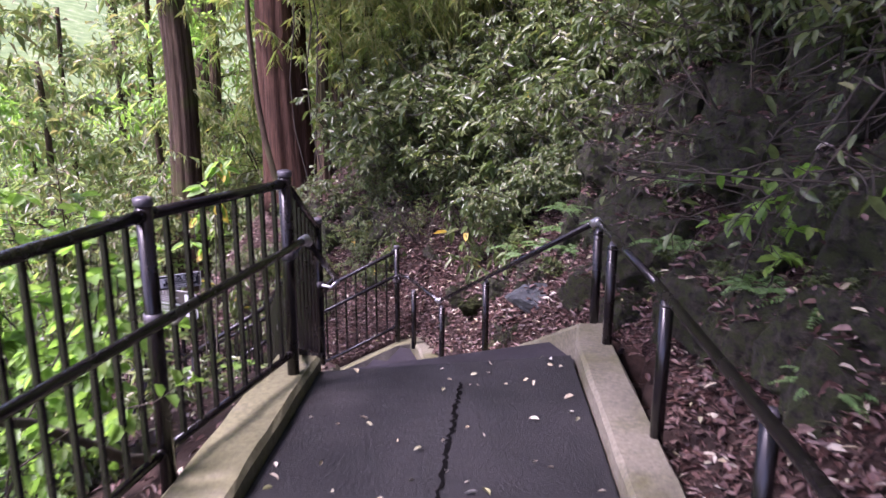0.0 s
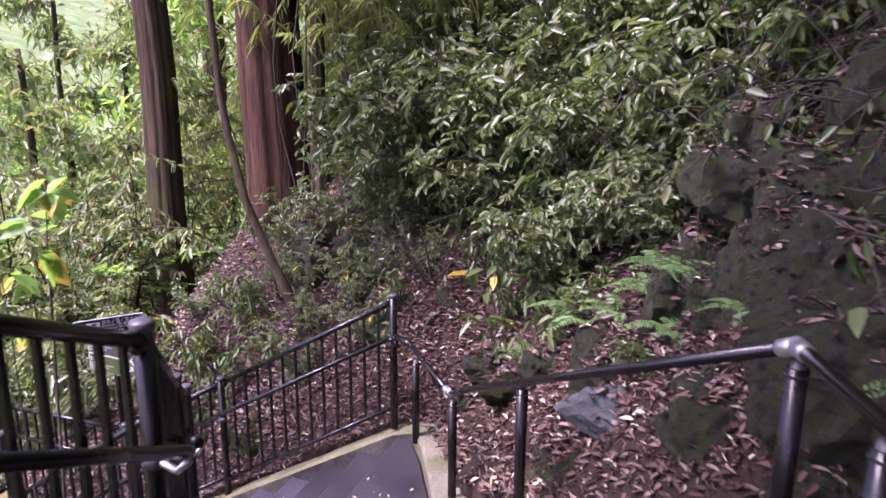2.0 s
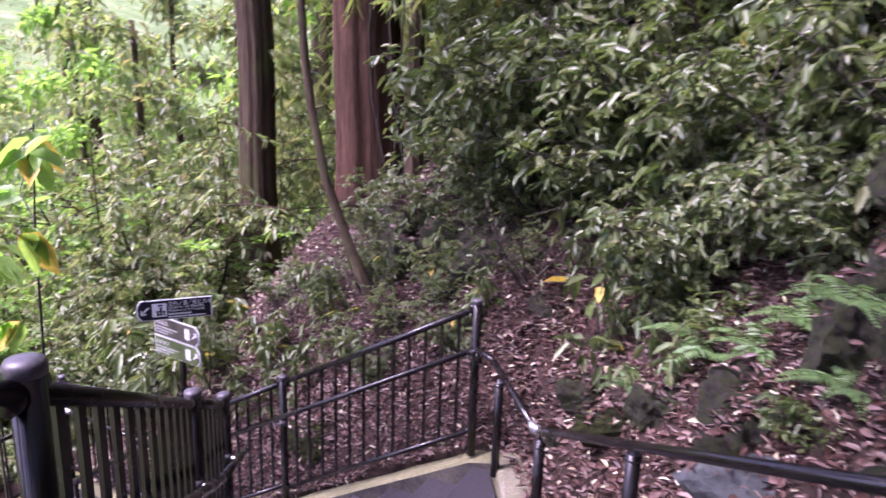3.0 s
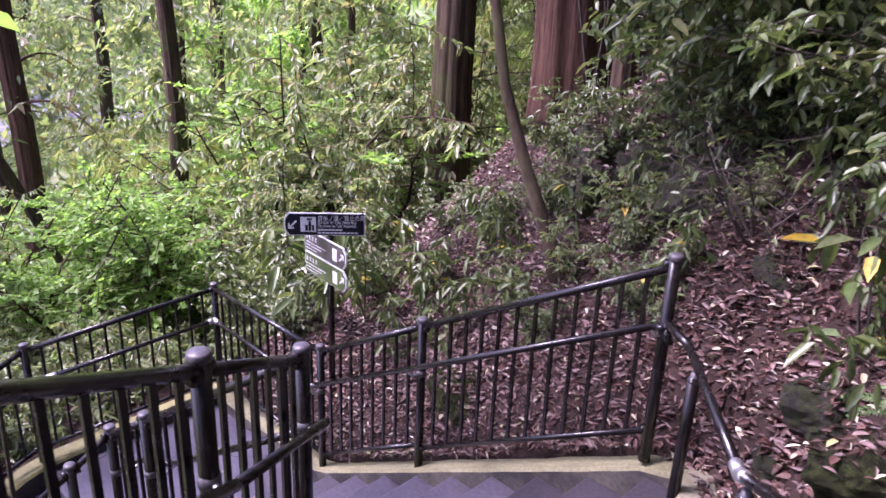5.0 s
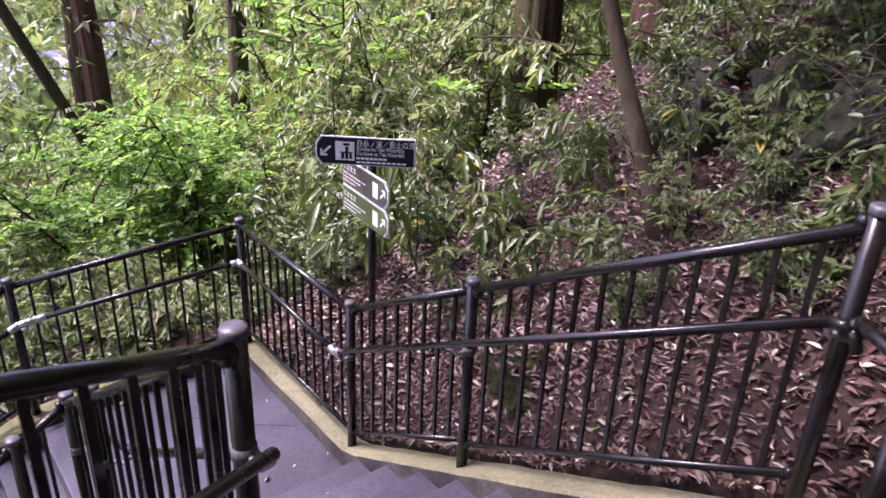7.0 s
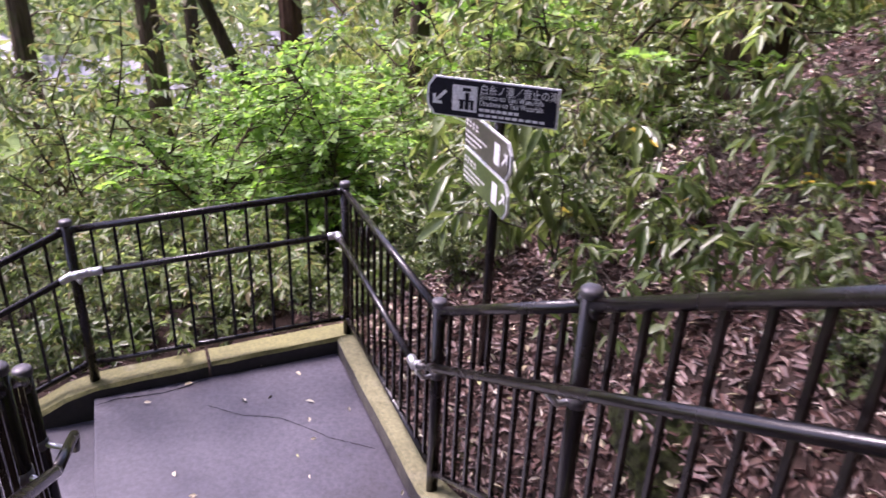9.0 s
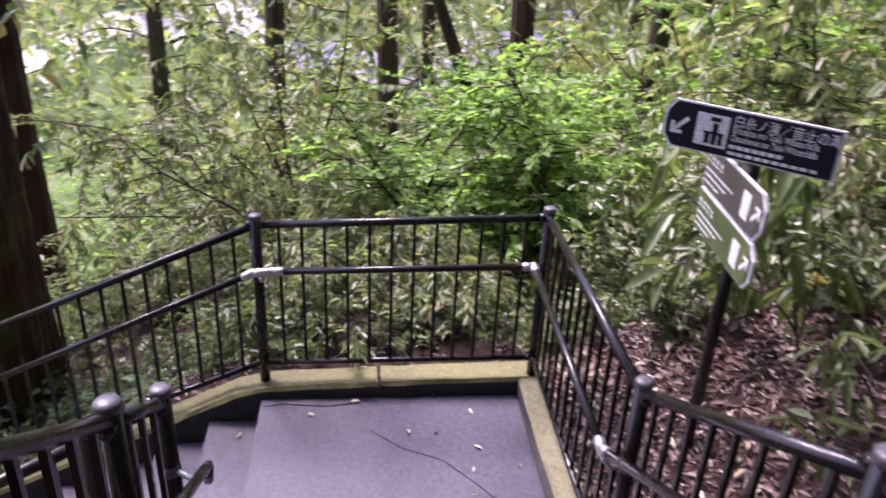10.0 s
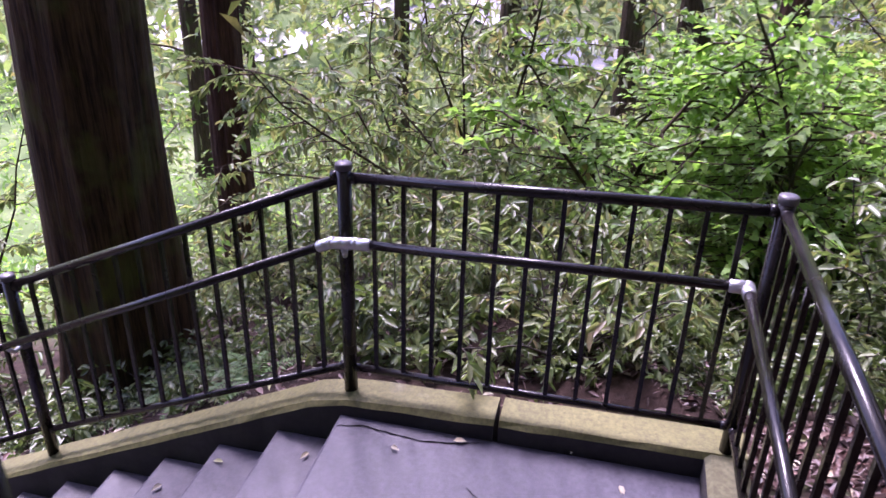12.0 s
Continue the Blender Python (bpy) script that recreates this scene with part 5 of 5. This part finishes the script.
for x, y, s in ((-2.95, 2.35, 0.6), (-3.3, 2.8, 0.7)):
    MAPLE.put(x, y, s)


# cracks in the landings
def crack(name, pts, z, half, seed, label):
    rg = random.Random(seed)
    line = []
    for a, b in zip(pts, pts[1:]):
        n = max(2, int(math.hypot(b[0] - a[0], b[1] - a[1]) / 0.02))
        line += [(a[0] + (b[0] - a[0]) * i / n + rg.uniform(-1, 1) * half * 0.9, a[1] + (b[1] - a[1]) * i / n + rg.uniform(-1, 1) * half * 0.9) for i in range(n)]
    v, f = [], []
    for i, (x, y) in enumerate(line):
        j = min(i + 1, len(line) - 1)
        k = max(i - 1, 0)
        d = Vector((line[j][0] - line[k][0], line[j][1] - line[k][1], 0)).normalized()
        w = half * rg.uniform(0.4, 1.2) * (0.3 if i in (0, len(line) - 1) else 1)
        zz = z(x, y) + 0.003
        v += [(x - d.y * w, y + d.x * w, zz), (x + d.y * w, y - d.x * w, zz)]
        if i:
            f.append((2 * i - 2, 2 * i - 1, 2 * i + 1, 2 * i))
    return tagged(raw_object(name, v, f, M_CRACK), label, "crack", kind="structure")


crack("crack_1", [(-0.88, 3.36), (-0.83, 3.11), (-0.78, 2.85), (-0.74, 2.62), (-0.70, 2.42), (-0.2, 0.0), (0.3, -2.4)], lambda x, y: slab_z(Vector((x, y, 0))), 0.012, 1, "long open crack in the asphalt landing")
crack("crack_2", [(-6.76, 5.85), (-6.79, 5.96), (-6.77, 6.09), (-6.76, 6.21), (-6.78, 6.35), (-6.82, 6.48)], lambda x, y: Z3, 0.0035, 2, "hairline crack along the kerb of the landing")
crack("crack_3", [(-6.55, 6.45), (-6.39, 6.63), (-6.30, 6.82), (-6.17, 6.94), (-6.03, 7.05), (-5.84, 7.28)], lambda x, y: Z3, 0.0022, 3, "hairline crack across the landing")

# a thin shoot with broad leaves rising beside the inner railing
SHOOT = Kind([plant("broadleaf_shoot", 97, M_LEAF_BRIGHT, "thin shoot with a few broad leaves and one yellow leaf", "sapling", yellow=3, height=2.35, stems=1, twigs=4, leaves=5, leaf=(0.11, 0.06), spread=0.02, lift=0.5, droop=0.4, twig_len=0.30, start=0.82, r0=0.008, wander=0.02)], "shoots beside the railing")
for x, y, top in ((-3.32, 4.81, 0.70), (-3.18, 4.62, 0.45)):
    SHOOT.put(x, y, (top - ground_z(x, y) + 0.05) / 1.95)
for x, y, s in ((-3.75, 3.2, 0.9), (-3.4, 2.5, 0.9)):
    MAPLE.put(x, y, s)

# tall bright-leaved saplings close behind the upper railing
TALL = Kind([plant("bright_sapling", 101 + i, M_LEAF_BRIGHT, "tall thin sapling with broad bright green leaves", "sapling", height=2.7, stems=3, twigs=11, leaves=7, leaf=(0.10, 0.072), spread=0.14, lift=0.5, droop=0.35, twig_len=0.36, start=0.3, r0=0.010) for i in range(2)], "saplings behind the upper railing")
for x, y, s in ((-2.65, 2.55, 0.85), (-2.75, 2.95, 0.85), (-3.1, 3.0, 0.95), (-2.4, 2.1, 0.65), (-2.4, 2.5, 0.5), (-2.7, 2.4, 0.7), (-3.4, 3.3, 1.0)):
    TALL.put(x, y, s)
# yellowing sapling and broad leaves on the bank by the second flight
YELLOWING = Kind([plant("yellowing_sapling", 105, M_LEAF_DARK, "sapling with glossy and yellow leaves above the kerb", "sapling", yellow=3, height=1.35, stems=2, twigs=7, leaves=5, leaf=(0.13, 0.055), spread=0.25, lift=0.5, droop=0.5, twig_len=0.30, start=0.4, r0=0.008)], "")
YELLOWING.put(-2.02, 7.82, 1.1)
for x, y, s in ((-1.55, 7.25, 0.6), (-3.2, 8.55, 0.45)):
    SAPLING.put(x, y, s)
# thin growth on the leaf-covered slope below the trunks
for k in range(9):
    f, v = rng.random(), rng.random()
    x, y = -4.9 + 2.1 * f, 8.75 + 1.1 * v - 0.55 * f
    (BARE if k % 2 else LEAFY).put(x, y, rng.uniform(0.45, 0.75))
for x, y, s in ((-5.1, 10.1, 0.6), (-4.4, 9.9, 0.6), (-3.7, 9.6, 0.65), (-3.1, 9.3, 0.6), (-3.3, 8.3, 0.35), (-4.0, 8.25, 0.3) ):
    EVERGREEN.put(x, y, s, tilt=0.3, lean=radians(-40))
# a bright spray of leaves before the dark rocks
SPRAY = Kind([plant("bright_bank_sapling", 107, M_LEAF_BRIGHT, "thin sapling with bright leaves before dark rocks", "sapling", height=1.15, stems=2, twigs=6, leaves=6, leaf=(0.085, 0.05), spread=0.5, lift=0.3, droop=0.4, twig_len=0.4, start=0.5, r0=0.007, flat=0.3)], "saplings before the rocks")
SPRAY.put(0.5, 3.75, 1.0)
SPRAY.put(0.85, 3.0, 0.8)
FERN.put(0.72, 3.15, 0.55, z=ground_z(0.72, 3.15) + 0.12)
# pale bare branch propped on the slope behind the upper railing
_bz = ground_z(-2.3, 2.0)
tagged(mesh_object("fallen_branch", tube([(-2.25, 1.2, _bz + 1.05), (-2.15, 1.6, _bz + 0.8), (-2.1, 1.95, _bz + 0.62), (-2.0, 2.3, _bz + 0.3), (-2.05, 2.7, ground_z(-2.05, 2.7) - 0.05)], [0.012, 0.017, 0.02, 0.024, 0.028], 9), M_TWIG, True), "pale bare branch propped on the slope", "branch")

# the pale stream far below
_sv, _sf = [], []
for i in range(40):
    y = -14 + i * 1.1
    xc = -37.0 + 2.2 * math.sin(i * 0.4) + 0.8 * math.sin(i * 1.3)
    for o in (-1.3, -0.5, 0.5, 1.3):
        _sv.append((xc + o, y, ground_z(xc + o, y) + 0.12 + 0.05 * math.sin(i * 2.1 + o)))
    if i:
        k = 4 * i
        _sf += [(k - 4 + j, k - 3 + j, k + 1 + j, k + j) for j in range(3)]
M_STREAM = surface("pale foaming water", (0.22, 0.21, 0.26), (0.50, 0.48, 0.56), 0.8, 6, 0.35, 0.6, 0.05)
tagged(raw_object("water_stream", _sv, _sf, M_STREAM, smooth=True), "pale foaming stream down in the valley", "stream", kind="structure")

# saplings and low growth breaking up the leaf-covered ridge behind the sign
for x, y, q in ((-5.25, 8.75, 0.75), (-4.95, 9.1, 0.65), (-4.7, 8.65, 0.5), (-5.6, 8.9, 0.6), (-4.35, 9.1, 0.55)):
    SAPLING.put(x, y, q)
for x, y, q in ((-5.4, 9.4, 0.42), (-4.75, 9.4, 0.40), (-6.0, 9.5, 0.40), (-3.6, 8.8, 0.32)):
    EVERGREEN.put(x, y, q, tilt=0.2, lean=radians(-40))
for x, y, q in ((-5.5, 9.1, 0.45), (-4.0, 8.5, 0.35)):
    BARE.put(x, y, q)
# growth beyond the huge cedar
for x, y, q in ((-14.6, 1.0, 0.8), (-15.2, 3.2, 0.9), (-14.2, -0.4, 0.9), (-16.5, 2.0, 1.0), (-12.6, 0.2, 0.8)):
    MIDTREE.put(x, y, q)
for x, y, q in ((-12.4, 2.7, 1.2), (-11.7, 2.1, 1.1), (-13.6, 3.1, 1.4), (-12.9, 1.4, 1.4), (-11.4, 3.2, 1.0), (-10.9, 1.9, 1.1), (-13.9, 2.0, 1.5), (-10.2, 3.3, 0.8)):
    LEAFY.put(x, y, q)
# shrubs hanging over the bank above the second landing
for x, y, q in ((-1.0, 7.55, 0.6), (-0.72, 7.2, 0.55), (-1.35, 7.8, 0.65), (-0.55, 7.65, 0.7), (-1.7, 8.15, 0.65), (-1.15, 8.0, 0.8), (-0.35, 6.9, 0.5)):
    EVERGREEN.put(x, y, q, tilt=0.4, lean=radians(-30))
# ferns on the ledges of the rocks
for x, y, z, q in ((-0.72, 5.95, 0.40, 0.42), (-0.35, 5.30, 0.42, 0.45), (0.10, 4.50, 0.50, 0.45), (0.45, 3.60, 0.55, 0.40), (0.15, 5.00, 0.80, 0.45), (0.62, 2.75, 0.45, 0.42)):
    FERN.put(x, y, q, z=z)
